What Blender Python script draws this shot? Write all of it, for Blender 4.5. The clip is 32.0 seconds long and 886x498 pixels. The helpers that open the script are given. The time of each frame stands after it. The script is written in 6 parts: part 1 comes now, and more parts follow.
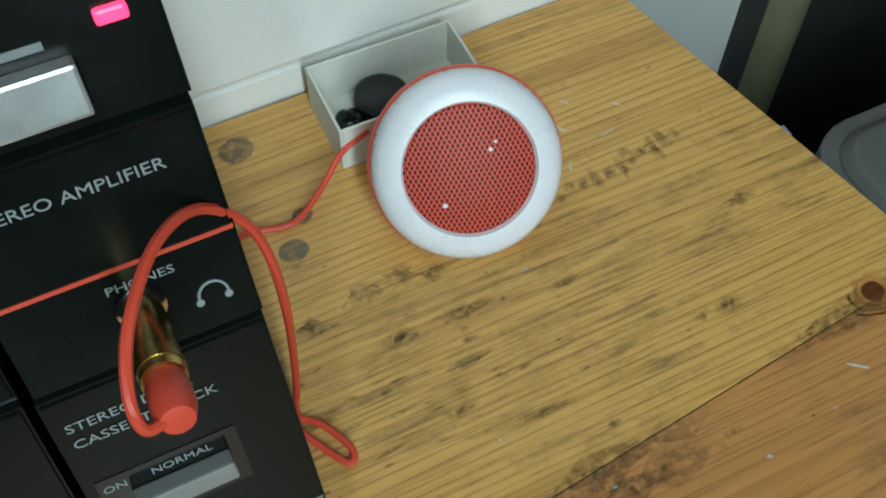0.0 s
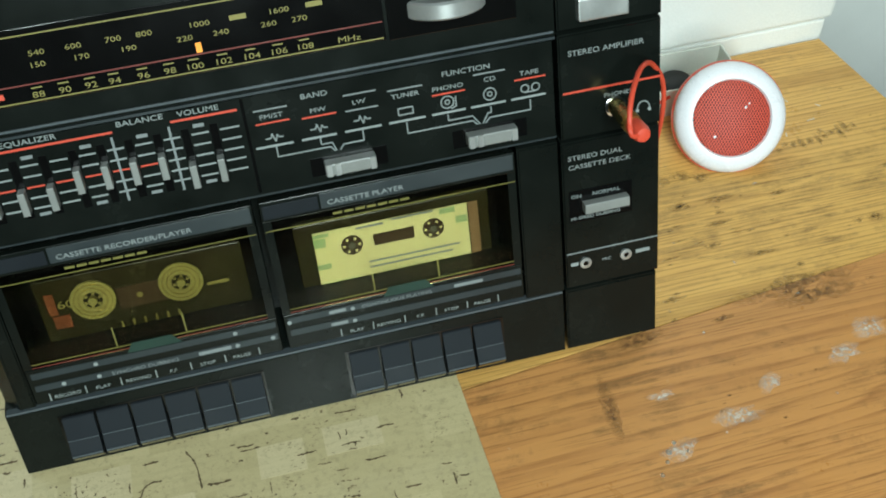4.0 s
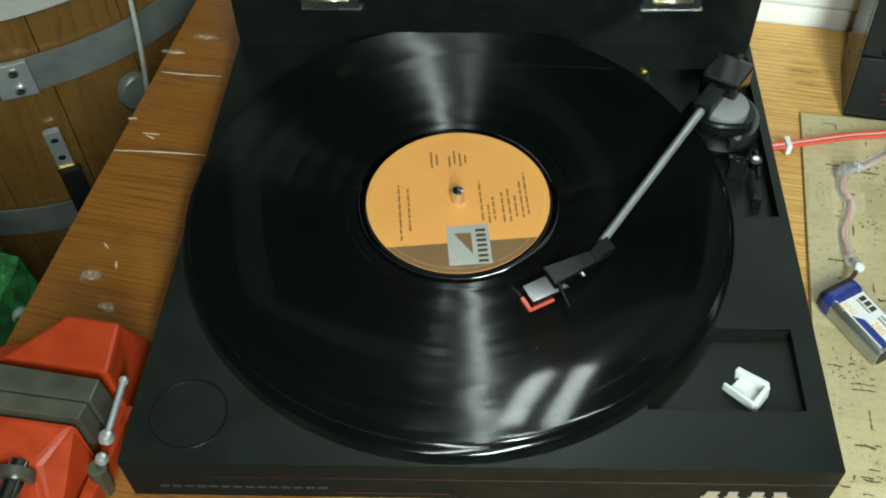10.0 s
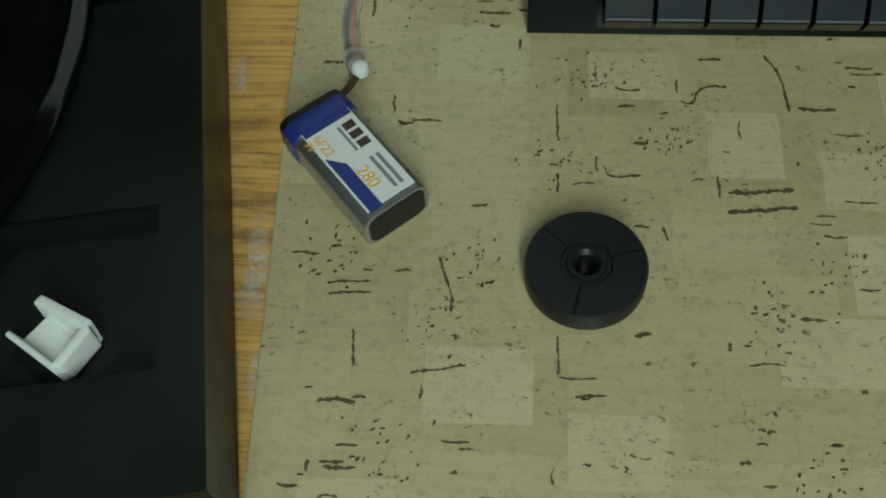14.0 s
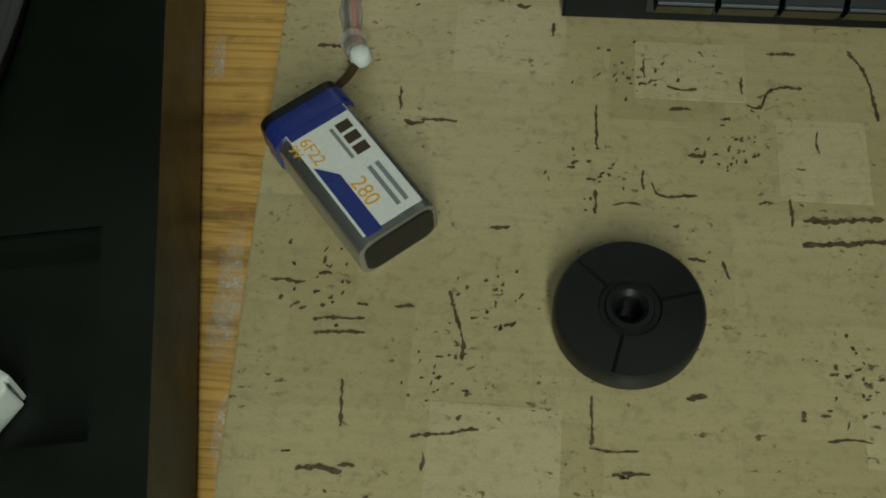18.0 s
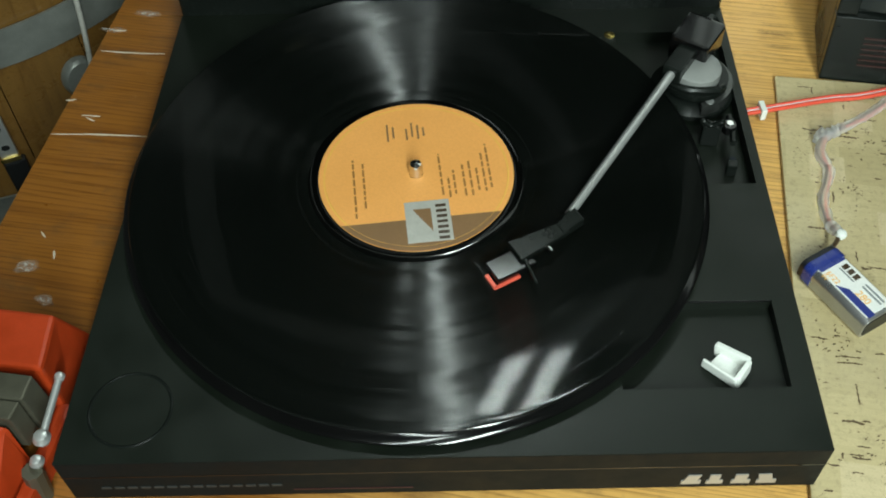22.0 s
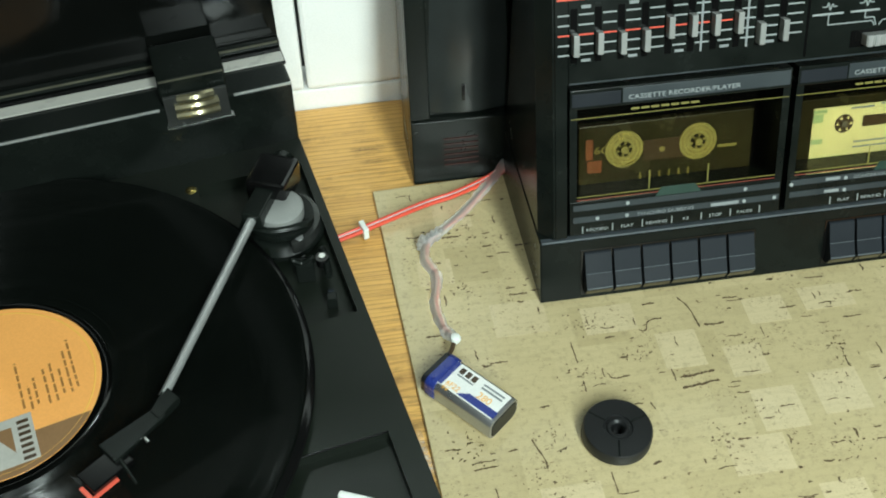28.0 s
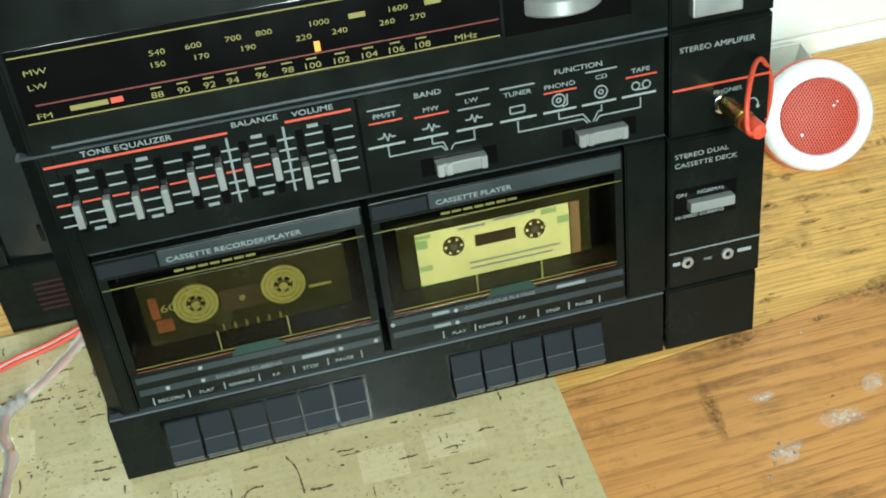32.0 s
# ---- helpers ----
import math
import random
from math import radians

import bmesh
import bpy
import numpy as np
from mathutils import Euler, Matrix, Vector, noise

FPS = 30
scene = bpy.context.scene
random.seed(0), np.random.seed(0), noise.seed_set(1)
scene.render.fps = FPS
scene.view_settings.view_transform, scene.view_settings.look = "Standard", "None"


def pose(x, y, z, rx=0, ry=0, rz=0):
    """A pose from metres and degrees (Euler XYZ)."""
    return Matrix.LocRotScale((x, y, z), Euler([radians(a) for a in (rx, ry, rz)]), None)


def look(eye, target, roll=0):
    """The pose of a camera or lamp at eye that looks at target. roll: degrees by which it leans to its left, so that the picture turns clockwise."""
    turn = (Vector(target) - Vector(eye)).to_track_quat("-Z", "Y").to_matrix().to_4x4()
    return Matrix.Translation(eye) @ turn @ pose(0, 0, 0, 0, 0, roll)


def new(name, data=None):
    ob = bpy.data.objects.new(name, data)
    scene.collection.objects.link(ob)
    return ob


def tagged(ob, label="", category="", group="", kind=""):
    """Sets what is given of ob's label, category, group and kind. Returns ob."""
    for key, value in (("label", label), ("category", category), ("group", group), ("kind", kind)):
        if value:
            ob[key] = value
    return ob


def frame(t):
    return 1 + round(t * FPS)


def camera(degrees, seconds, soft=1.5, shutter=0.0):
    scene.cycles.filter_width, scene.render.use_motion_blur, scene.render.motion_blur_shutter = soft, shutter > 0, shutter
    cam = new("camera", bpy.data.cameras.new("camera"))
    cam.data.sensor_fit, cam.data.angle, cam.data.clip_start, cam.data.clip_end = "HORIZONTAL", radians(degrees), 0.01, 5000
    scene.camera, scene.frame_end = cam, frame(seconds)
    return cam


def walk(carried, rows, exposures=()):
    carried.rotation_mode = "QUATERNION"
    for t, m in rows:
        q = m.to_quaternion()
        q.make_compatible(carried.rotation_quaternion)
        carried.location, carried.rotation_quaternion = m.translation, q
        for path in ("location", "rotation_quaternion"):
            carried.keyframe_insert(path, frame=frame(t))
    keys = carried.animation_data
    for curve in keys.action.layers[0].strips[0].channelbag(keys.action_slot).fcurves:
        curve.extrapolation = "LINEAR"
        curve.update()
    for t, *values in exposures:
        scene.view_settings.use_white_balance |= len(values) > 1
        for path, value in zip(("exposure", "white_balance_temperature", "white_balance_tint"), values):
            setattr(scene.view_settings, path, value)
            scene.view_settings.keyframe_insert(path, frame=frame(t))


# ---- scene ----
cam = camera(46.0, 32.0, soft=1.9, shutter=0.0)
# seconds, eye in metres, yaw to the left of +y, pitch up, lean
ROWS = [
    (0.0, 0.6057, -0.0442, 0.3237, -26.58, -56.90, 0.62),
    (0.5, 0.6155, -0.0270, 0.3057, -28.15, -59.16, 1.44),
    (1.0, 0.6198, -0.0176, 0.3005, -30.29, -58.56, 2.04),
    (1.5, 0.6118, -0.0276, 0.3155, -31.00, -59.12, 2.83),
    (2.0, 0.5771, -0.0769, 0.3691, -27.65, -56.81, 1.16),
    (2.5, 0.5528, -0.1461, 0.4089, -21.18, -53.66, -0.61),
    (4.5, 0.3748, -0.2873, 0.4888, -11.59, -49.36, -1.52),
    (5.0, 0.3229, -0.3129, 0.4829, -8.61, -47.49, -1.36),
    (5.5, 0.2828, -0.3177, 0.4856, -5.07, -47.34, -1.25),
    (6.0, 0.2416, -0.3234, 0.4941, -0.20, -47.70, -2.74),
    (6.5, 0.2040, -0.3386, 0.4987, 3.06, -49.05, -2.43),
    (7.0, 0.1738, -0.3519, 0.4967, 5.47, -49.83, -1.70),
    (7.5, 0.1537, -0.3655, 0.4986, 8.27, -50.46, -2.40),
    (8.0, 0.1479, -0.3707, 0.4978, 7.74, -51.15, -1.39),
    (8.5, 0.1319, -0.3775, 0.4983, 8.77, -51.78, -1.26),
    (9.0, 0.1083, -0.3855, 0.5001, 10.92, -51.77, -1.73),
    (9.5, 0.0896, -0.3918, 0.4969, 12.31, -51.95, -1.63),
    (10.0, 0.0766, -0.3876, 0.5003, 13.47, -52.38, -2.04),
    (10.5, 0.0685, -0.3829, 0.4949, 13.15, -52.32, -1.19),
    (11.0, 0.0892, -0.3642, 0.4791, 9.69, -52.76, -0.92),
    (11.5, 0.1334, -0.3377, 0.4509, 6.31, -53.88, -1.53),
    (12.0, 0.1780, -0.3054, 0.4125, 5.42, -55.51, -2.84),
    (12.5, 0.2176, -0.2733, 0.3759, 5.33, -56.70, -3.52),
    (13.0, 0.2380, -0.2487, 0.3306, 3.43, -57.37, -1.83),
    (13.5, 0.2619, -0.2258, 0.3062, 6.31, -58.77, -3.97),
    (14.0, 0.2779, -0.2056, 0.2777, 7.77, -60.35, -5.25),
    (14.5, 0.2846, -0.1947, 0.2552, 8.86, -61.01, -5.86),
    (16.5, 0.2848, -0.1556, 0.2135, 9.45, -62.33, -5.95),
    (17.0, 0.2841, -0.1521, 0.2099, 9.50, -62.48, -5.90),
    (17.5, 0.2752, -0.1475, 0.2085, 8.49, -62.41, -4.62),
    (18.0, 0.2735, -0.1629, 0.2376, 9.52, -62.40, -5.24),
    (18.5, 0.2535, -0.1976, 0.2990, 8.78, -61.51, -4.08),
    (19.0, 0.2382, -0.2296, 0.3720, 12.92, -60.39, -7.99),
    (19.5, 0.1989, -0.2660, 0.4105, 9.74, -57.70, -4.15),
    (20.0, 0.1633, -0.3062, 0.4352, 8.55, -54.80, -2.85),
    (20.5, 0.1282, -0.3343, 0.4482, 9.20, -53.87, -2.00),
    (21.0, 0.1091, -0.3559, 0.4553, 10.12, -53.64, -1.72),
    (21.5, 0.0934, -0.3650, 0.4609, 10.64, -53.14, -1.90),
    (22.0, 0.0813, -0.3718, 0.4667, 11.28, -52.76, -1.90),
    (22.5, 0.0782, -0.3802, 0.4713, 12.03, -52.68, -2.19),
    (23.0, 0.0655, -0.3841, 0.4774, 12.17, -52.47, -1.74),
    (23.5, 0.0519, -0.3851, 0.4784, 12.21, -52.81, -1.10),
    (24.0, 0.0476, -0.3820, 0.4793, 12.26, -52.95, -1.02),
    (24.5, 0.0412, -0.3830, 0.4803, 12.32, -52.83, -1.01),
    (25.0, 0.0442, -0.3835, 0.4856, 12.73, -52.65, -1.96),
    (25.5, 0.0770, -0.3711, 0.4896, 10.66, -51.40, -2.83),
    (26.0, 0.1209, -0.3573, 0.4910, 6.55, -49.83, -3.62),
    (26.5, 0.1474, -0.3485, 0.4934, 3.34, -49.71, -3.94),
    (28.5, 0.1824, -0.3274, 0.4595, -10.55, -46.88, 0.30),
    (29.0, 0.2389, -0.3204, 0.4643, -6.75, -47.51, -3.21),
    (29.5, 0.2602, -0.3460, 0.4465, -7.12, -44.24, -3.94),
    (30.0, 0.2477, -0.3020, 0.4709, -14.27, -48.21, 0.86),
    (30.5, 0.2942, -0.2902, 0.4789, -13.10, -49.27, -0.45),
    (31.0, 0.3419, -0.2833, 0.4753, -11.83, -48.60, -2.36),
    (31.5, 0.3646, -0.2639, 0.4738, -12.63, -49.18, -2.55),
    (32.0, 0.3825, -0.2471, 0.4773, -13.02, -50.28, -2.29),
]
walk(cam, [(t, pose(x, y, z, 0, 0, yaw) @ pose(0, 0, 0, 90 + pitch) @ pose(0, 0, 0, 0, 0, roll)) for t, x, y, z, yaw, pitch, roll in ROWS],
     exposures=[(0.0, -0.6, 5900, 6), (1.0, -0.65, 8100, 22), (2.0, -0.65, 8000, 20), (2.5, -0.6, 6100, 4), (4.5, 0.15, 6400, 7), (6.0, 0.32, 6500, 9), (8.5, 0.35, 6500, 10), (10.5, 0.25, 6500, 7), (12.0, 0.0, 6500, 10), (13.0, -0.45, 6500, 8), (14.5, -1.1, 6400, 0), (16.5, -1.3, 7000, 5), (18.0, -1.2, 7200, 5), (20.0, 0.1, 6600, 10), (25.0, 0.25, 6700, 6), (28.5, 0.33, 6500, 8), (32.0, 0.36, 6400, 4)])

# ---- light: a pair of tubes behind the bench and added lamps in front ----
world = bpy.data.worlds.new("world")
scene.world = world
world.use_nodes = True
wbg = world.node_tree.nodes["Background"]
wbg.inputs[0].default_value = (0.9, 0.95, 1.0, 1)
wbg.inputs[1].default_value = 0.12


def strip_lamp(name, at, target, size_x, size_y, watts, colour):
    lamp = bpy.data.lights.new(name, "AREA")
    lamp.shape, lamp.size, lamp.size_y, lamp.energy, lamp.color = "RECTANGLE", size_x, size_y, watts, colour
    ob = new(name, lamp)
    ob.matrix_world = look(at, target)
    return ob


TUBE = (0.85, 1.0, 0.97)
# a pair of short tubes behind the bench and two unseen lamps added in front
for x in (-0.13, -0.035):
    strip_lamp("strip_lamp", (x, 1.16, 1.93), (x, 1.161, 0.0), 0.05, 0.24, 5.0, TUBE)
# Unseen front lamps, added to brighten panel and bench and streak the record.
strip_lamp("strip_lamp", (0.52, -1.15, 1.00), (0.85, 0.10, 0.0), 0.12, 1.2, 32, TUBE)
strip_lamp("strip_lamp", (0.10, -1.05, 1.45), (0.35, 0.05, 0.0), 0.08, 1.3, 9, TUBE)


# ---- materials ----
def mat_base(name):
    m = bpy.data.materials.new(name)
    m.use_nodes = True
    nt = m.node_tree
    return m, nt, nt.nodes["Principled BSDF"]


def nd(nt, kind, **values):
    n = nt.nodes.new(kind)
    for key, value in values.items():
        n.inputs[key.replace("_", " ")].default_value = value
    return n


def mapped(nt, scale):
    co = nt.nodes.new("ShaderNodeTexCoord")
    mp = nt.nodes.new("ShaderNodeMapping")
    mp.inputs["Scale"].default_value = scale
    nt.links.new(co.outputs["Object"], mp.inputs["Vector"])
    return mp.outputs["Vector"]


def noise_tex(nt, scale, vec, detail=4.0, rough=0.6, distort=0.0):
    n = nt.nodes.new("ShaderNodeTexNoise")
    n.inputs["Scale"].default_value = scale
    n.inputs["Detail"].default_value = detail
    n.inputs["Roughness"].default_value = rough
    n.inputs["Distortion"].default_value = distort
    nt.links.new(vec, n.inputs["Vector"])
    return n.outputs["Fac"]


def ramp(nt, fac, stops):
    r = nt.nodes.new("ShaderNodeValToRGB")
    els = r.color_ramp.elements
    while len(els) < len(stops):
        els.new(0.5)
    for e, (p, c) in zip(els, stops):
        e.position = p
        e.color = (*c, 1) if len(c) == 3 else c
    nt.links.new(fac, r.inputs["Fac"])
    return r.outputs["Color"]


def grey(nt, fac, a, b, va=0.0, vb=1.0):
    r = nt.nodes.new("ShaderNodeMapRange")
    for k, v in zip(("From Min", "From Max", "To Min", "To Max"), (a, b, va, vb)):
        r.inputs[k].default_value = v
    nt.links.new(fac, r.inputs["Value"])
    return r.outputs["Result"]


def blend(nt, fac, a, b, how="MIX"):
    m = nt.nodes.new("ShaderNodeMix")
    m.data_type, m.blend_type = "RGBA", how
    for sock, v in ((m.inputs["Factor"], fac), (m.inputs["A"], a), (m.inputs["B"], b)):
        if hasattr(v, "is_linked"):
            nt.links.new(v, sock)
        elif isinstance(v, (int, float)):
            sock.default_value = v
        else:
            sock.default_value = (*v, 1)
    return m.outputs["Result"]


def bump(nt, bsdf, height, strength=0.2, distance=0.0005):
    b = nt.nodes.new("ShaderNodeBump")
    b.inputs["Strength"].default_value = strength
    b.inputs["Distance"].default_value = distance
    nt.links.new(height, b.inputs["Height"])
    nt.links.new(b.outputs["Normal"], bsdf.inputs["Normal"])


def surf(name, colour, rough=0.5, metal=0.0, var=0.18, scale=40.0, grain=900.0, relief=0.08, coat=0.0, emit=0.0, spec=0.5):
    """A painted, moulded or metal surface with soft blotches, fine grain and uneven gloss."""
    m, nt, b = mat_base(name)
    vec = mapped(nt, (1, 1, 1))
    big = noise_tex(nt, scale, vec)
    fine = noise_tex(nt, grain, vec, 2.0)
    lo = tuple(c * (1 - var) for c in colour)
    hi = tuple(min(1, c * (1 + var)) for c in colour)
    col = blend(nt, grey(nt, big, 0.3, 0.7), lo, hi)
    col = blend(nt, grey(nt, fine, 0.35, 0.65, 0.0, 0.25), col, tuple(c * 0.75 for c in colour))
    nt.links.new(col, b.inputs["Base Color"])
    nt.links.new(grey(nt, big, 0.3, 0.7, max(0.02, rough * 0.8), min(1, rough * 1.2)), b.inputs["Roughness"])
    b.inputs["Metallic"].default_value = metal
    b.inputs["Coat Weight"].default_value = coat
    b.inputs["Specular IOR Level"].default_value = spec
    if relief:
        bump(nt, b, fine, relief, 0.0002)
    if emit:
        b.inputs["Emission Color"].default_value = (*colour, 1)
        b.inputs["Emission Strength"].default_value = emit
    return m


def wood_mat(name, dark, light, stain=0.5, gloss=0.38, along=(3, 45, 45), varnish=None, ring=0.0034):
    """Worn varnished softwood: fine growth rings along x, dark pores, blotches and pale scuffs."""
    m, nt, b = mat_base(name)
    long = mapped(nt, along)
    plain = mapped(nt, (1, 1, 1))
    info = nt.nodes.new("ShaderNodeObjectInfo")
    shift = nt.nodes.new("ShaderNodeVectorMath")
    shift.operation = "ADD"
    mul = nt.nodes.new("ShaderNodeMath")
    mul.operation = "MULTIPLY"
    mul.inputs[1].default_value = 40
    nt.links.new(info.outputs["Random"], mul.inputs[0])
    nt.links.new(long, shift.inputs[0])
    nt.links.new(mul.outputs[0], shift.inputs[1])
    broad = noise_tex(nt, 1.1, shift.outputs[0], 5.0, 0.6, 0.5)
    fine = noise_tex(nt, 9.0, shift.outputs[0], 5.0, 0.7)
    # growth rings: thin dark late-wood lines that wander slowly
    wander = noise_tex(nt, 1.0, mapped(nt, tuple(a * 0.2 for a in along)), 3.0, 0.5, 0.3)
    sep = nt.nodes.new("ShaderNodeSeparateXYZ")
    nt.links.new(plain, sep.inputs[0])
    across = nt.nodes.new("ShaderNodeMath")
    across.operation = "MULTIPLY_ADD"
    across.inputs[1].default_value = 1 / ring
    nt.links.new(sep.outputs["Y" if along[0] < along[1] else "X"], across.inputs[0])
    nt.links.new(grey(nt, wander, 0.0, 1.0, -13.0, 13.0), across.inputs[2])
    saw = nt.nodes.new("ShaderNodeMath")
    saw.operation = "FRACT"
    nt.links.new(across.outputs[0], saw.inputs[0])
    late = ramp(nt, saw.outputs[0], [(0.0, (0, 0, 0)), (0.62, (0.12, 0.12, 0.12)), (0.90, (1, 1, 1)), (1.0, (0, 0, 0))])
    pores = noise_tex(nt, 1.0, mapped(nt, (22, 700, 700)), 3.0, 0.6)
    half = tuple((a + c) / 2 for a, c in zip(dark, light))
    col = ramp(nt, broad, [(0.30, half), (0.5, light), (0.72, tuple(c * 0.86 for c in light))])
    lines = nt.nodes.new("ShaderNodeMath")
    lines.operation = "MULTIPLY"
    nt.links.new(late, lines.inputs[0])
    nt.links.new(grey(nt, fine, 0.35, 0.65, 0.15, 0.80), lines.inputs[1])
    col = blend(nt, lines.outputs[0], col, dark)
    col = blend(nt, grey(nt, pores, 0.56, 0.68, 0.0, 0.45), col, tuple(c * 0.5 for c in dark))
    if varnish:
        # the old red-brown varnish survives towards the bench's left end
        edge = nt.nodes.new("ShaderNodeMath")
        edge.operation = "MULTIPLY_ADD"
        edge.inputs[1].default_value = 0.16
        nt.links.new(noise_tex(nt, 30.0, plain, 5.0, 0.65), edge.inputs[0])
        nt.links.new(sep.outputs["X"], edge.inputs[2])
        col = blend(nt, grey(nt, edge.outputs[0], 0.02, 0.16, 1.0, 0.0), col, varnish, "MULTIPLY")
    blot = noise_tex(nt, 14.0, plain, 8.0, 0.75, 0.3)
    streak = noise_tex(nt, 1.0, mapped(nt, (16, 190, 190)), 7.0, 0.75, 0.4)
    both = nt.nodes.new("ShaderNodeMath")
    both.operation = "MULTIPLY"
    nt.links.new(grey(nt, blot, 0.47, 0.62), both.inputs[0])
    nt.links.new(grey(nt, streak, 0.47, 0.58), both.inputs[1])
    stained = nt.nodes.new("ShaderNodeMath")
    stained.operation = "MULTIPLY"
    stained.inputs[1].default_value = stain
    nt.links.new(both.outputs[0], stained.inputs[0])
    col = blend(nt, stained.outputs[0], col, (0.085, 0.048, 0.020))
    scuff = noise_tex(nt, 60.0, plain, 5.0, 0.75, 1.5)
    col = blend(nt, grey(nt, scuff, 0.70, 0.75, 0.0, 0.5), col, (0.66, 0.58, 0.46))
    nt.links.new(col, b.inputs["Base Color"])
    nt.links.new(grey(nt, blot, 0.35, 0.7, gloss * 0.7, gloss * 1.5), b.inputs["Roughness"])
    bump(nt, b, fine, 0.16, 0.0005)
    return m


def patch_mat(name, colour, cover=0.5, scale=420.0, rough=0.5, top=0.7, soft=1.0):
    """A stain, scuff or worn patch that lets the wood show through its gaps."""
    m, nt, b = mat_base(name)
    vec = mapped(nt, (1, 1, 1))
    n = noise_tex(nt, scale, vec, 5.0, 0.7, 0.6)
    b.inputs["Base Color"].default_value = (*colour, 1)
    b.inputs["Roughness"].default_value = rough
    co = nt.nodes.new("ShaderNodeTexCoord")
    mid = nt.nodes.new("ShaderNodeVectorMath")
    mid.operation = "DISTANCE"
    mid.inputs[1].default_value = (0.5, 0.5, 1.0)
    nt.links.new(co.outputs["Generated"], mid.inputs[0])
    fade = nt.nodes.new("ShaderNodeMath")
    fade.operation = "MULTIPLY"
    nt.links.new(grey(nt, mid.outputs["Value"], 0.52, 0.50 - 0.38 * soft, 0.0, 1.0), fade.inputs[0])
    nt.links.new(grey(nt, n, 0.56 - 0.3 * cover, 0.92 - 0.3 * cover, 0.0, top), fade.inputs[1])
    nt.links.new(fade.outputs[0], b.inputs["Alpha"])
    return m


def cork_mat(name, a, c):
    """Pressed cork: pale sheet in slightly differing blocks, with small dark specks."""
    m, nt, b = mat_base(name)
    plain = mapped(nt, (1, 1, 1))
    br = nt.nodes.new("ShaderNodeTexBrick")
    br.inputs["Scale"].default_value = 1.0
    br.inputs["Brick Width"].default_value = 0.031
    br.inputs["Row Height"].default_value = 0.0285
    br.inputs["Mortar Size"].default_value = 0.0
    br.inputs["Color1"].default_value = (*a, 1)
    br.inputs["Color2"].default_value = (*c, 1)
    br.inputs["Mortar"].default_value = (*a, 1)
    nt.links.new(plain, br.inputs["Vector"])
    patch = noise_tex(nt, 34.0, plain, 4.0, 0.65)
    mid = tuple((p + q) / 2 for p, q in zip(a, c))
    col = blend(nt, grey(nt, patch, 0.35, 0.65, 0.0, 0.6), br.outputs["Color"], mid)
    strip = noise_tex(nt, 1.0, mapped(nt, (40, 420, 1)), 4.0, 0.65, 0.2)
    col = blend(nt, grey(nt, strip, 0.46, 0.64, 0.0, 0.28), col, tuple(v * 0.72 for v in mid))
    gate = noise_tex(nt, 55.0, plain, 3.0, 0.6)
    speck = noise_tex(nt, 1.0, mapped(nt, (380, 620, 1)), 3.0, 0.6, 0.5)
    both = nt.nodes.new("ShaderNodeMath")
    both.operation = "MULTIPLY"
    nt.links.new(grey(nt, speck, 0.60, 0.66), both.inputs[0])
    nt.links.new(grey(nt, gate, 0.50, 0.60), both.inputs[1])
    col = blend(nt, both.outputs[0], col, (0.11, 0.07, 0.03))
    mottle = noise_tex(nt, 260.0, plain, 5.0, 0.75, 0.4)
    col = blend(nt, grey(nt, mottle, 0.52, 0.66, 0.0, 0.55), col, tuple(v * 0.62 for v in mid))
    fine = noise_tex(nt, 1400.0, plain, 2.0, 0.5)
    col = blend(nt, grey(nt, fine, 0.4, 0.7, 0.0, 0.18), col, (0.30, 0.22, 0.10))
    nt.links.new(col, b.inputs["Base Color"])
    nt.links.new(grey(nt, patch, 0.3, 0.7, 0.30, 0.45), b.inputs["Roughness"])
    b.inputs["Coat Weight"].default_value = 0.60
    b.inputs["Coat Roughness"].default_value = 0.11
    bump(nt, b, speck, 0.12, 0.0003)
    return m


